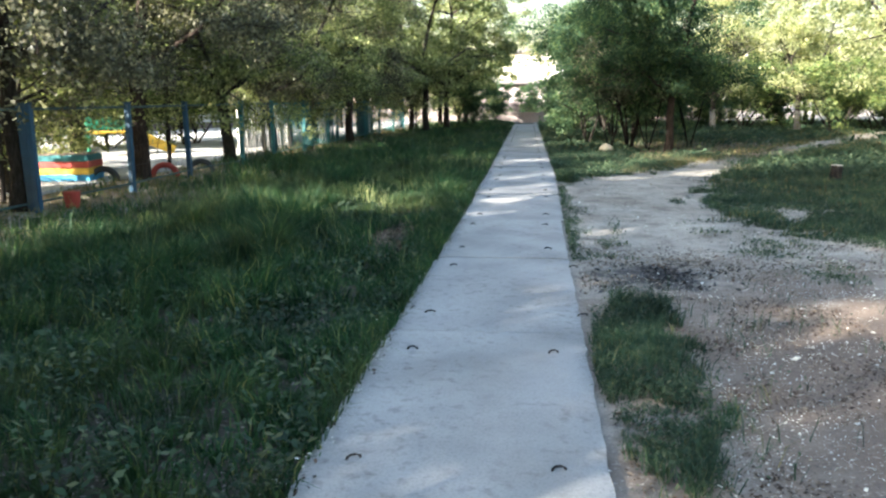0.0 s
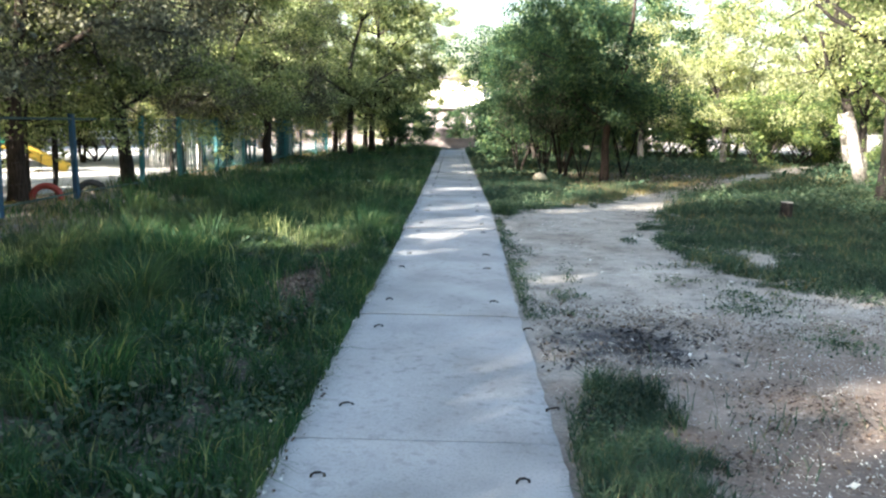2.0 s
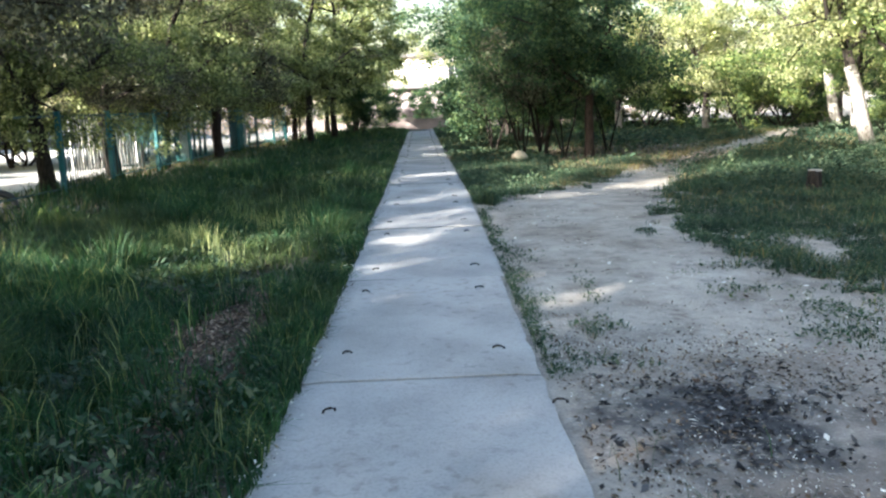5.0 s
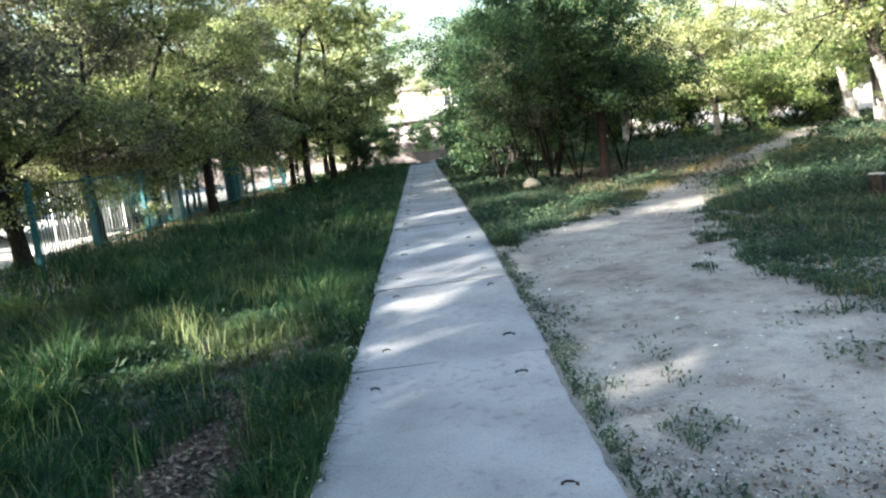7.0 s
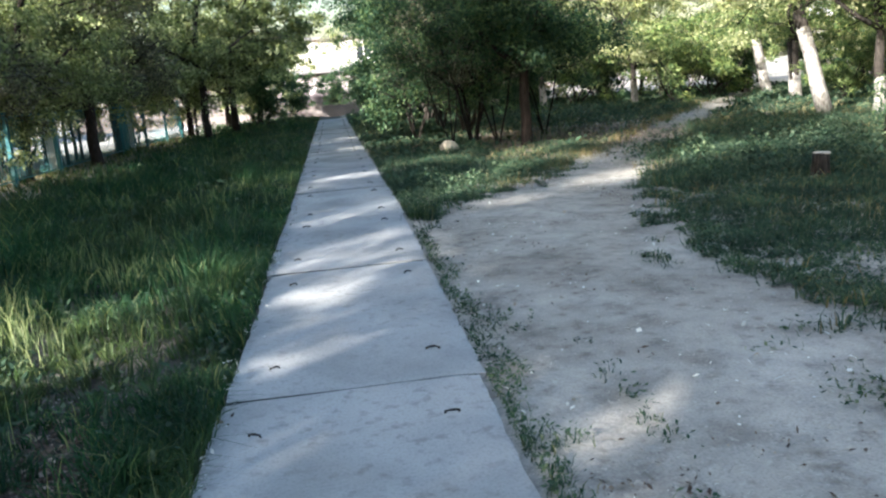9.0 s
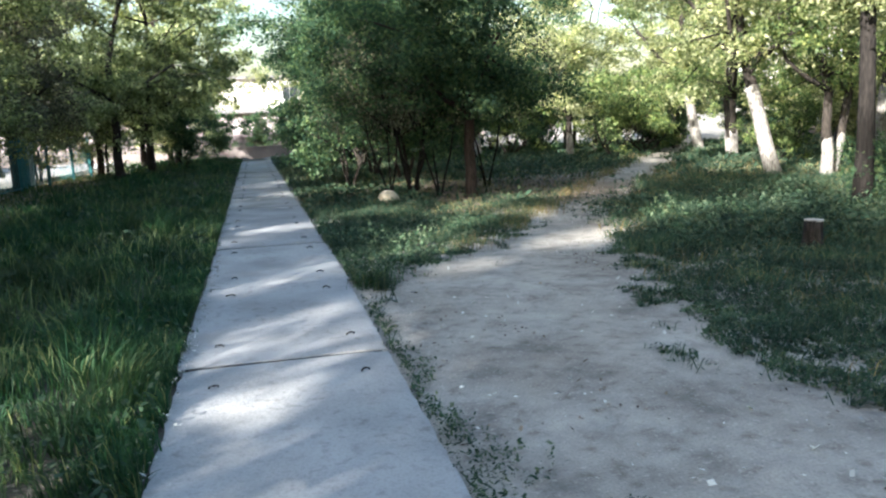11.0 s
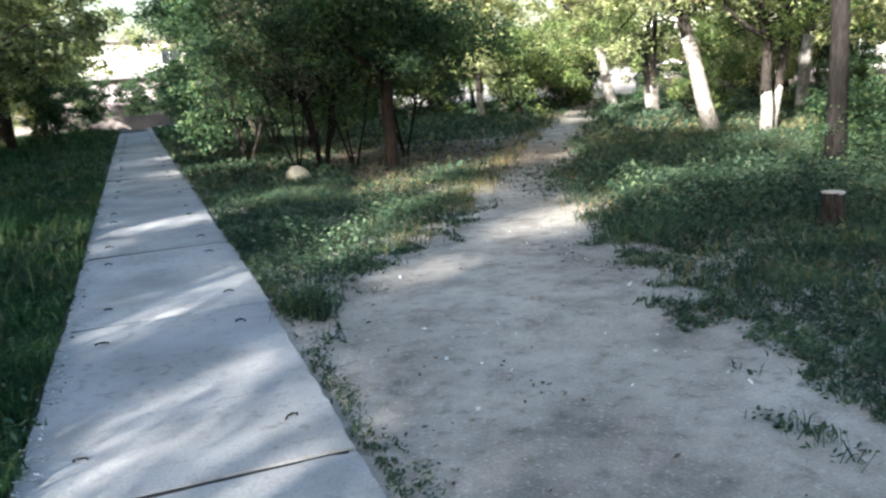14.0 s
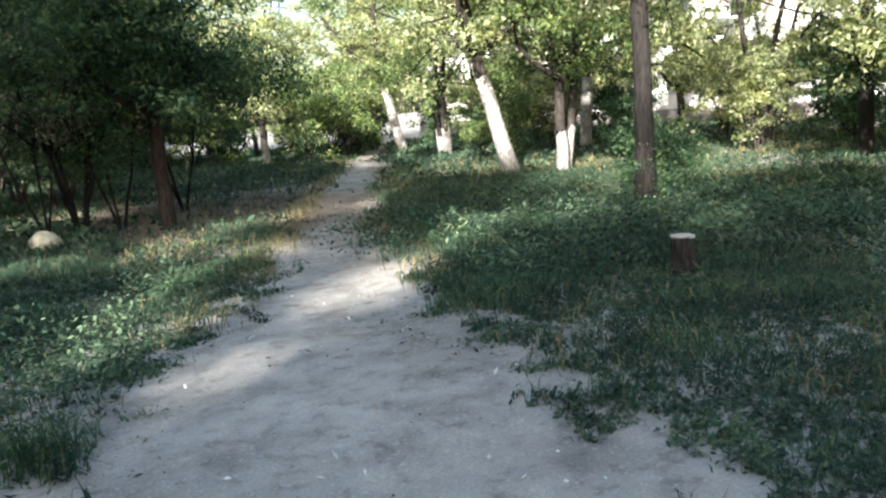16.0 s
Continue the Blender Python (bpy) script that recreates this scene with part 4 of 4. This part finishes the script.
def blades(batches, name, mat, label, category):
    """One mesh of single bent blades. Each batch: x, y, heights, widths, lean."""
    verts, n = [], 0
    for x, y, h, w, lean, *out in batches:
        k = len(x)
        n += k
        turn = rng.normal(0, 0.7, k) + out[0] if out else rng.uniform(0, math.tau, k)
        face = rng.uniform(0, math.tau, k)
        d, s = np.stack([np.cos(turn), np.sin(turn), 0 * turn], 1), np.stack([np.cos(face), np.sin(face), 0 * face], 1)
        base = np.stack([x, y, ground_z(x, y) - 0.01], 1)
        h, w, lean = h[:, None], w[:, None], (np.asarray(lean) * rng.uniform(0.3, 1.5, k))[:, None]
        up = np.array([0, 0, 1.0])
        mid = base + up * h * 0.58 + d * lean * h * 0.25
        tip = base + up * h * np.sqrt(np.maximum(0.05, 1 - lean ** 2 * 0.6)) + d * lean * h
        verts.append(np.stack([base - s * w * 0.5, base + s * w * 0.5, mid + s * w * 0.42, mid - s * w * 0.42, tip], 1).reshape(-1, 3))
    i = np.arange(n)[:, None] * 5
    loops = (i + np.array([0, 1, 2, 3, 3, 2, 4])).ravel()
    starts = (np.arange(n)[:, None] * 7 + np.array([0, 4])).ravel()
    me = raw_mesh(name, np.concatenate(verts), loops, starts, mat)
    tagged(new(name, me), label, category, kind="stuff")


def herbs(batches, name, mat, label, category):
    """One mesh of small leaves held low over the soil. Each batch: x, y, heights, leaf sizes."""
    verts, n = [], 0
    for x, y, h, size in batches:
        k = len(x)
        n += k
        c = np.stack([x, y, ground_z(x, y) + h * rng.random(k) ** 0.8 + 0.004], 1)
        a = rng.uniform(0, math.tau, k)
        u = np.stack([np.cos(a), np.sin(a), rng.normal(0.1, 0.45, k)], 1) * size[:, None] * 0.5
        v = np.stack([-np.sin(a), np.cos(a), rng.normal(0, 0.4, k)], 1) * size[:, None] * 0.24
        verts.append(np.stack([c - u, c + v, c + u, c - v], 1).reshape(-1, 3))
    tagged(new(name, raw_mesh(name, np.concatenate(verts), np.arange(4 * n), np.arange(n) * 4, mat)), label, category, kind="stuff")


def left_field(x, y):
    bare = np.exp(-(((x + 1.3 + 0.06 * (y + 1.5)) / 0.43) ** 2 + ((y + 1.6) / 1.35) ** 2) ** 2)
    thin = 0.35 + 0.65 * np.clip((patchy(x, y, 1.4) - 0.25) * 3, 0, 1)
    return (x - path_x(y) < -0.63 - 0.065 * np.clip(y / 3, 0, 1) - 0.07 * patchy(y, x * 0, 0.3)) * thin * (1 - bare) * np.clip(1.0 + (x + 4.6) * 0.5, 0.25, 1.0)


def tall(x, y, lo, hi, size=1.2):
    return lo + (hi - lo) * np.clip(patchy(x + 31, y, size) * 2.2 - 0.55, 0, 1) * rng.uniform(0.55, 1.25, len(x))


def left_batch(x0, x1, y0, y1, density, w, lo, hi):
    x, y = scatter(x0, x1, y0, y1, density, left_field)
    x, y, out = tussocks(x, y, 0.24, 0.6)
    keep = x < path_x(y) - 0.64
    x, y, out = x[keep], y[keep], out[keep]
    edge = np.clip((path_x(y) - x - 0.6) / 0.5, 0.45, 1.0) * (1 - 0.45 * np.exp(-((x + 1.3) / 0.8) ** 2 - ((y + 2.0) / 1.3) ** 2))
    clump = np.clip(0.2 + 1.4 * patchy(x, y, 0.26), 0.4, 1.35)
    return x, y, tall(x, y, lo, hi) * edge * clump, rng.uniform(0.6, 1.3, len(x)) * w, 0.75, out


def edge_batch(y0, y1, density, w, lo, hi):
    """Blades that lean out over the slabs' edge."""
    n = int((y1 - y0) * density)
    y = rng.uniform(y0, y1, n)
    x = path_x(y) - 0.67 - 0.06 * np.clip(y / 3, 0, 1) - rng.random(n) ** 1.3 * 0.4
    ok = patchy(x, y, 0.3) + 0.25 > rng.random(n)
    x, y = x[ok], y[ok]
    return x, y, tall(x, y, lo, hi, 0.5), rng.uniform(0.6, 1.3, len(x)) * w, 0.8


def stalks(x0, x1, y0, y1, density):
    x, y = scatter(x0, x1, y0, y1, density, lambda x, y: left_field(x, y) * (patchy(x, y, 0.9) > 0.56))
    return x, y, rng.uniform(0.22, 0.42, len(x)), rng.uniform(0.004, 0.008, len(x)), 0.4


blades([left_batch(-4.2, 0.5, -4.5, 3.0, 2300, 0.009, 0.14, 0.48), left_batch(-4.2, 0.5, -8.5, -4.5, 1700, 0.009, 0.08, 0.24), left_batch(-7.6, -4.2, -6.0, 5.0, 800, 0.012, 0.08, 0.26),
        left_batch(-7.4, 0.5, 3.0, 11.0, 950, 0.014, 0.12, 0.42), left_batch(-7.4, 0.5, 11.0, 42.0, 260, 0.026, 0.1, 0.32), left_batch(-4.0, 0.5, -13.0, -8.5, 700, 0.01, 0.1, 0.3),
        edge_batch(-10.0, 5.0, 950, 0.008, 0.07, 0.26), edge_batch(5.0, 16.0, 420, 0.013, 0.1, 0.3)],
       "grass", GRASS, "tall uncut green grass", "grass")
# The dense second batch puts a sunlit band into the grass as pale stalks.
blades([stalks(-6.0, -0.8, -3.0, 9.0, 70), stalks(-5.5, -1.0, 0.3, 3.6, 420), stalks(-6.5, -1.0, 9.0, 28.0, 25)], "seed_stalks", STALK, "pale green seeding grass stalks, their dense band standing in for sunlit grass", "grass")


def left_weeds(x, y):
    return left_field(x, y) * np.clip((patchy(x + 3, y, 0.7) - 0.25) * 3, 0.05, 1)


def herb_batch(x0, x1, y0, y1, density, size, lo, hi, keep):
    x, y = scatter(x0, x1, y0, y1, density, keep)
    x, y, _ = tussocks(x, y, size * 4.5, 0.4)
    clear = np.abs(x - path_x(y)) > 0.68
    x, y = x[clear], y[clear]
    return x, y, tall(x, y, lo, hi, 0.6), rng.uniform(0.6, 1.4, len(x)) * size


def between(x, y):
    """The tongue of weeds between the footpath and the trail, thinning out under the trees."""
    gap = trail_left(y) - x
    inside = (x - path_x(y) > 0.74) * (y > 4.2) * np.clip(gap / 0.55 + (patchy(x, y, 0.3) - 0.45) * 3, 0, 1) * (gap > -0.35)
    under = np.clip((y - 10.8) / 1.6, 0, 1) * np.clip((x - 2.2) / 1.2, 0, 1) * np.clip((19 - y) / 2, 0, 1)
    worn = np.exp(-(((x - 1.2) / 0.28) ** 2 + ((y - 5.5) / 0.5) ** 2))
    return inside * (0.35 + 0.65 * np.clip((patchy(x, y, 0.9) - 0.2) * 3, 0, 1)) * (1 - 0.86 * under) * (1 - 0.85 * worn)


def beyond(x, y):
    """The field on the other side of the trail."""
    gap = x - trail_right(y)
    rim = np.clip(gap / 0.45 + (patchy(x, y, 0.3) - 0.5) * 2.6, 0, 1) * (gap > -0.5)
    bald = np.clip(1.25 * np.exp(-(((x - 3.72 - 0.25 * (y - 0.6)) / 0.3) ** 2 + ((y - 0.6) / 0.85) ** 2)) + (patchy(x, y, 0.25) - 0.5) * 0.5, 0, 1) * (np.abs(x - 3.8) < 0.8) * (np.abs(y - 0.6) < 1.5)
    bare = np.clip((patchy(x + 7, y, 1.3) - 0.2) * 5, 0.6, 1) * (0.75 + 0.25 * np.clip((patchy(x, y + 3, 0.45) - 0.3) * 5, 0, 1)) * (1 - bald)
    return rim * bare * np.where(y < -1.3 + (patchy(x, y * 0, 0.8) - 0.5), 0.75 * np.clip((patchy(x, y, 0.9) - 0.47) * 6, 0, 1), 1.0)


def verge(x, y, edge_only=False):
    """Tufts along the footpath's edge, and the clump before it."""
    e = x - path_x(y) - 0.06 * np.clip(y / 3, 0, 1)
    strip = np.clip(1.3 - (e - 0.68) / (0.05 + 0.16 * patchy(y, x * 0, 0.6)), 0, 1) * (y > -2.5) * (y < 4.2) * np.clip((patchy(y, x * 0 + 4, 0.45) - 0.18) * 5, 0, 1)
    loose = (e < 1.35) * (patchy(x, y, 0.22) > 0.62) * (y > -2.4) * (y < 1.0) * 0.6
    d = ((e - 1.0) / 0.42) ** 2 + ((y + 5.6) / 1.4) ** 2
    clump = np.clip(1.3 * (0.95 - d) + (patchy(x, y, 0.35) - 0.5) * 3.2 + (patchy(x + 5, y, 0.12) - 0.5) * 1.5, 0, 1) * (d < 2.2)
    if edge_only:
        return (e > 0.675) * np.maximum(strip, loose)
    near = (y < -3.4) * (x < 4.2) * np.clip((patchy(x, y, 0.45) - 0.55) * 1.2, 0, 0.015)
    return (e > 0.675) * np.maximum(clump, near)


def weedy(x0, x1, y0, y1, density, w, lo, hi, keep, lean=0.9):
    x, y = scatter(x0, x1, y0, y1, density, keep)
    x, y, _ = tussocks(x, y, 0.14, 0.45)
    clear = np.abs(x - path_x(y)) > 0.68
    x, y = x[clear], y[clear]
    return x, y, tall(x, y, lo, hi, 0.8), rng.uniform(0.6, 1.4, len(x)) * w, lean


blades([weedy(-0.6, 3.2, -8.5, -3.0, 6500, 0.005, 0.04, 0.2, verge), weedy(-0.6, 1.6, -2.6, 4.6, 1900, 0.006, 0.02, 0.075, lambda x, y: verge(x, y, True)), weedy(-0.6, 7.0, 3.0, 12.0, 800, 0.008, 0.05, 0.22, between), weedy(-0.6, 22.0, 12.0, 40.0, 130, 0.03, 0.05, 0.24, between),
        weedy(2.1, 7.5, -5.5, 8.0, 1400, 0.006, 0.04, 0.17, beyond), weedy(3.5, 13.0, 5.0, 14.0, 520, 0.011, 0.06, 0.28, beyond), weedy(5.0, 30.0, 14.0, 34.0, 60, 0.045, 0.08, 0.3, beyond), weedy(12.5, 24.0, 7.0, 15.0, 120, 0.022, 0.06, 0.28, beyond), weedy(7.5, 22.0, -14.0, -1.0, 70, 0.02, 0.05, 0.2, beyond), weedy(7.5, 20.0, -1.0, 8.0, 120, 0.025, 0.05, 0.25, beyond)],
       "short_grass", LAWN, "short patchy green grass among the weeds", "grass")
herbs([herb_batch(-0.6, 4.2, -8.5, -3.0, 5000, 0.022, 0.02, 0.16, verge), herb_batch(-0.6, 1.6, -2.6, 4.6, 3300, 0.026, 0.02, 0.09, lambda x, y: verge(x, y, True)), herb_batch(-0.6, 5.0, 3.0, 9.0, 2200, 0.034, 0.03, 0.2, between), herb_batch(-0.6, 7.0, 9.0, 12.0, 900, 0.055, 0.03, 0.2, between), herb_batch(-0.6, 22.0, 12.0, 40.0, 130, 0.12, 0.04, 0.24, between),
       herb_batch(2.1, 7.0, -5.5, 7.0, 1400, 0.03, 0.02, 0.12, beyond), herb_batch(3.5, 13.0, 5.0, 14.0, 750, 0.045, 0.05, 0.26, beyond), herb_batch(5.0, 30.0, 14.0, 34.0, 90, 0.16, 0.08, 0.3, beyond), herb_batch(12.5, 24.0, 7.0, 15.0, 150, 0.07, 0.05, 0.26, beyond), herb_batch(3.0, 9.0, -12.0, -2.0, 300, 0.045, 0.02, 0.12, beyond), herb_batch(7.0, 20.0, -1.0, 8.0, 200, 0.09, 0.05, 0.28, beyond),
       herb_batch(-0.6, 4.5, 4.0, 9.5, 2000, 0.045, 0.012, 0.03, between), herb_batch(2.1, 7.0, -1.5, 7.0, 2600, 0.04, 0.012, 0.03, beyond), herb_batch(5.0, 13.0, 4.0, 13.0, 250, 0.1, 0.012, 0.04, beyond),
       herb_batch(-5.5, 0.5, -9.0, -2.0, 1050, 0.048, 0.05, 0.24, left_weeds), herb_batch(-6.5, 0.5, -2.0, 6.0, 500, 0.05, 0.05, 0.22, left_weeds), herb_batch(-7.0, 0.5, 6.0, 30.0, 180, 0.08, 0.05, 0.25, left_weeds)],
      "weeds", WEED, "low broad-leaved green weeds thinning out over the soil", "weeds")



def tufts(*spots):
    return lambda x, y: np.maximum.reduce([np.exp(-(((x - a) / r) ** 2 + ((y - b) / r) ** 2)) for a, b, r in spots]) * np.clip((patchy(x, y, 0.35) - 0.3) * 3, 0, 1)


herbs([herb_batch(0.6, 4.0, 4.4, 9.0, 1500, 0.05, 0.12, 0.34, tufts((1.15, 6.2, 0.35), (1.5, 7.2, 0.5), (1.0, 8.2, 0.4), (2.4, 8.4, 0.4))), herb_batch(3.5, 9.0, 4.0, 11.0, 1100, 0.06, 0.15, 0.45, tufts((5.6, 7.6, 0.6), (6.6, 8.8, 0.7), (5.0, 6.4, 0.4), (7.6, 7.4, 0.7)))],
      "pale_weeds", PALE, "taller pale grey-green leafy weeds", "weeds")


stray = tufts((2.45, -0.85, 0.2), (3.05, -1.3, 0.36), (2.7, -1.95, 0.24), (3.15, -2.7, 0.4), (2.2, -0.1, 0.1), (2.55, 0.1, 0.12))
xs, ys = scatter(1.8, 4.0, -3.6, 0.6, 1500, stray)
herbs([herb_batch(1.8, 4.0, -3.6, 0.6, 2600, 0.03, 0.015, 0.06, stray)], "stray_weeds", WEED, "flat stray weeds on the trodden soil", "weeds")
xt, yt = scatter(0.6, 1.2, 4.5, 5.6, 2600, tufts((0.84, 5.0, 0.17)), 0.2)
blades([(xs, ys, rng.uniform(0.02, 0.08, len(xs)), rng.uniform(0.003, 0.007, len(xs)), 0.9), (xt, yt, rng.uniform(0.1, 0.34, len(xt)), rng.uniform(0.005, 0.009, len(xt)), 0.7)],
       "stray_grass", GRASS, "stray tufts of green grass beside the slabs", "grass")
herbs([herb_batch(3.6, 11.5, 3.0, 11.5, 1300, 0.055, 0.16, 0.48, tufts((6.35, 5.2, 0.4), (5.3, 5.5, 0.35), (7.0, 6.1, 0.7), (8.2, 5.6, 0.8), (6.0, 9.6, 0.7), (7.9, 9.2, 0.9), (9.6, 7.0, 1.0), (5.0, 8.4, 0.5), (9.2, 10.2, 0.9)))],
      "tall_weeds", WEED, "knee-high dark green weeds round the stump", "weeds")


def dry(x, y):
    return np.maximum(between(x, y), beyond(x, y)) * np.clip((patchy(x, y, 1.6) - 0.42) * 5, 0, 1) * 0.8 + ((x > 0.7) & (y > 10) & (x < trail_left(y))) * 0.2 + 0.8 * np.clip((-4.6 - x) * 0.7, 0, 1) * (x > -8.3) * (patchy(x, y, 0.6) > 0.35) + beyond(x, y) * (x > 5.5) * (y > 7.5) * (y < 15) * np.clip((patchy(x, y, 0.8) - 0.35) * 3, 0, 1)


def rim(x, y):
    """Dry fringes along both sides of the trail."""
    side_r, side_l = x - trail_right(y), trail_left(y) - x
    return (y > 6.5) * np.maximum(np.exp(-((side_r - 0.35) / 0.45) ** 2), np.exp(-((side_l - 0.2) / 0.3) ** 2)) * np.clip((patchy(x, y, 0.7) - 0.3) * 3, 0, 1)


xr, yr = scatter(1.5, 12.0, 6.5, 20.0, 420, rim)
xf, yf = scatter(9.0, 24.0, 7.0, 18.0, 90, lambda x, y: beyond(x, y) * np.clip((patchy(x, y, 1.1) - 0.35) * 3, 0, 1))
xd, yd = scatter(-8.3, 14.0, -8.0, 30.0, 190, dry)
blades([(xr, yr, rng.uniform(0.05, 0.24, len(xr)), rng.uniform(0.005, 0.012, len(xr)), 0.8), (xf, yf, rng.uniform(0.08, 0.3, len(xf)), rng.uniform(0.012, 0.022, len(xf)), 0.8), (xd, yd, rng.uniform(0.04, 0.2, len(xd)), rng.uniform(0.006, 0.014, len(xd)), 0.9)], "dry_grass", STRAW, "dry straw-coloured grass among the weeds", "grass")


def scraps(x, y, size, mat, name, label, category, lift=0.006):
    n = len(x)
    a, tilt = rng.uniform(0, math.tau, n), rng.normal(0, 0.35, (n, 2))
    c = np.stack([x, y, ground_z(x, y) + lift + size * 0.2], 1)
    u = np.stack([np.cos(a), np.sin(a), tilt[:, 0]], 1) * (size * rng.uniform(0.6, 1.4, n))[:, None]
    v = np.stack([-np.sin(a), np.cos(a), tilt[:, 1]], 1) * (size * rng.uniform(0.3, 0.7, n))[:, None]
    verts = np.stack([c - u, c + v * 0.9 + np.array([0, 0, 0.004]), c + u, c - v], 1).reshape(-1, 3)
    tagged(new(name, raw_mesh(name, verts, np.arange(4 * n), np.arange(n) * 4, mat)), label, category, kind="stuff")


def bare_soil(x, y):
    return ((x > 0.75) & (x < trail_right(y)) & ((y < 4.4) | (x > trail_left(y)))) * 1.0


x, y = scatter(-0.2, 8.0, -9.0, 14.0, 16, lambda x, y: bare_soil(x, y) * (patchy(x, y, 1.2) > 0.4))
scraps(x, y, rng.uniform(0.006, 0.024, len(x)), PETAL, "scraps", "small white scraps strewn on the dusty soil", "litter")
x, y = scatter(-0.2, 4.5, -9.0, -1.9, 750, lambda x, y: (x - path_x(y) > 0.72) * np.clip((patchy(x, y, 0.5) - 0.46) * 4, 0.03, 1))
scraps(x, y, rng.uniform(0.003, 0.009, len(x)), PETAL, "pale_crumbs", "pale crumbs and husks strewn over the soil", "litter", 0.004)
x, y = scatter(-0.2, 8.0, -9.0, 14.0, 110, lambda x, y: bare_soil(x, y) * np.clip((patchy(x, y, 0.4) - 0.58) * 4, 0.02, 1))
scraps(x, y, rng.uniform(0.006, 0.022, len(x)), LITTER, "fallen_leaves", "brown crumbled leaves and twigs on the soil", "litter")
x, y = scatter(0.5, 5.0, -9.0, -1.8, 1700, lambda x, y: (x - path_x(y) > 0.72) * np.clip((patchy(x + 2, y, 0.5) - 0.35) * 3, 0, 1))
scraps(x, y, rng.uniform(0.004, 0.016, len(x)), LITTER, "dry_litter", "dry brown leaf bits and twigs on the bare soil", "litter", 0.004)
x, y = scatter(0.8, 2.6, -4.4, -2.0, 1500, lambda x, y: np.exp(-(((x - 1.5) / 0.55) ** 2 + ((y + 3.1) / 0.6) ** 2)) * np.clip((patchy(x, y, 0.25) - 0.3) * 3, 0, 1))
scraps(x, y, rng.uniform(0.006, 0.03, len(x)), CHAR, "charred_bits", "charred twigs and ash crumbs on the soil", "litter", 0.004)
x, y = scatter(-2.8, 0.2, -4.0, 1.0, 3600, lambda x, y: np.exp(-(((x + 1.3 + 0.06 * (y + 1.5)) / 0.5) ** 2 + ((y + 1.6) / 1.45) ** 2) ** 2))
scraps(x, y, rng.uniform(0.008, 0.028, len(x)), LITTER, "leaf_heap", "patch of brown leaf litter on bare soil", "litter", 0.012)
x, y = scatter(-1.6, 0.0, -8.0, 14.0, 420, lambda x, y: np.clip(patchy(x, y, 0.8) * 1.6 - 0.4, 0, 1) * (np.abs(x - path_x(y) + 0.67) < 0.07))
scraps(x, y, rng.uniform(0.006, 0.018, len(x)), LITTER, "edge_litter", "dry leaf crumbs along the edge of the slabs", "litter", 0.03)
x, y = scatter(-1.4, 0.2, -9.5, 4.0, 900, lambda x, y: np.clip(patchy(x, y, 0.5) * 2.2 - 0.6, 0, 1) * np.exp(-((x - path_x(y) + 0.68) / 0.06) ** 2))
scraps(x, y, rng.uniform(0.004, 0.013, len(x)), PETAL, "pale_husks", "pale husks and crumbs gathered along the slabs' edge", "litter", 0.042)
x, y = scatter(2.0, 9.0, 10.5, 22.0, 110, lambda x, y: (x < trail_left(y)) * 0.9)
scraps(x, y, rng.uniform(0.015, 0.045, len(x)), LITTER, "woodland_litter", "brown leaf litter under the trees", "litter", 0.012)
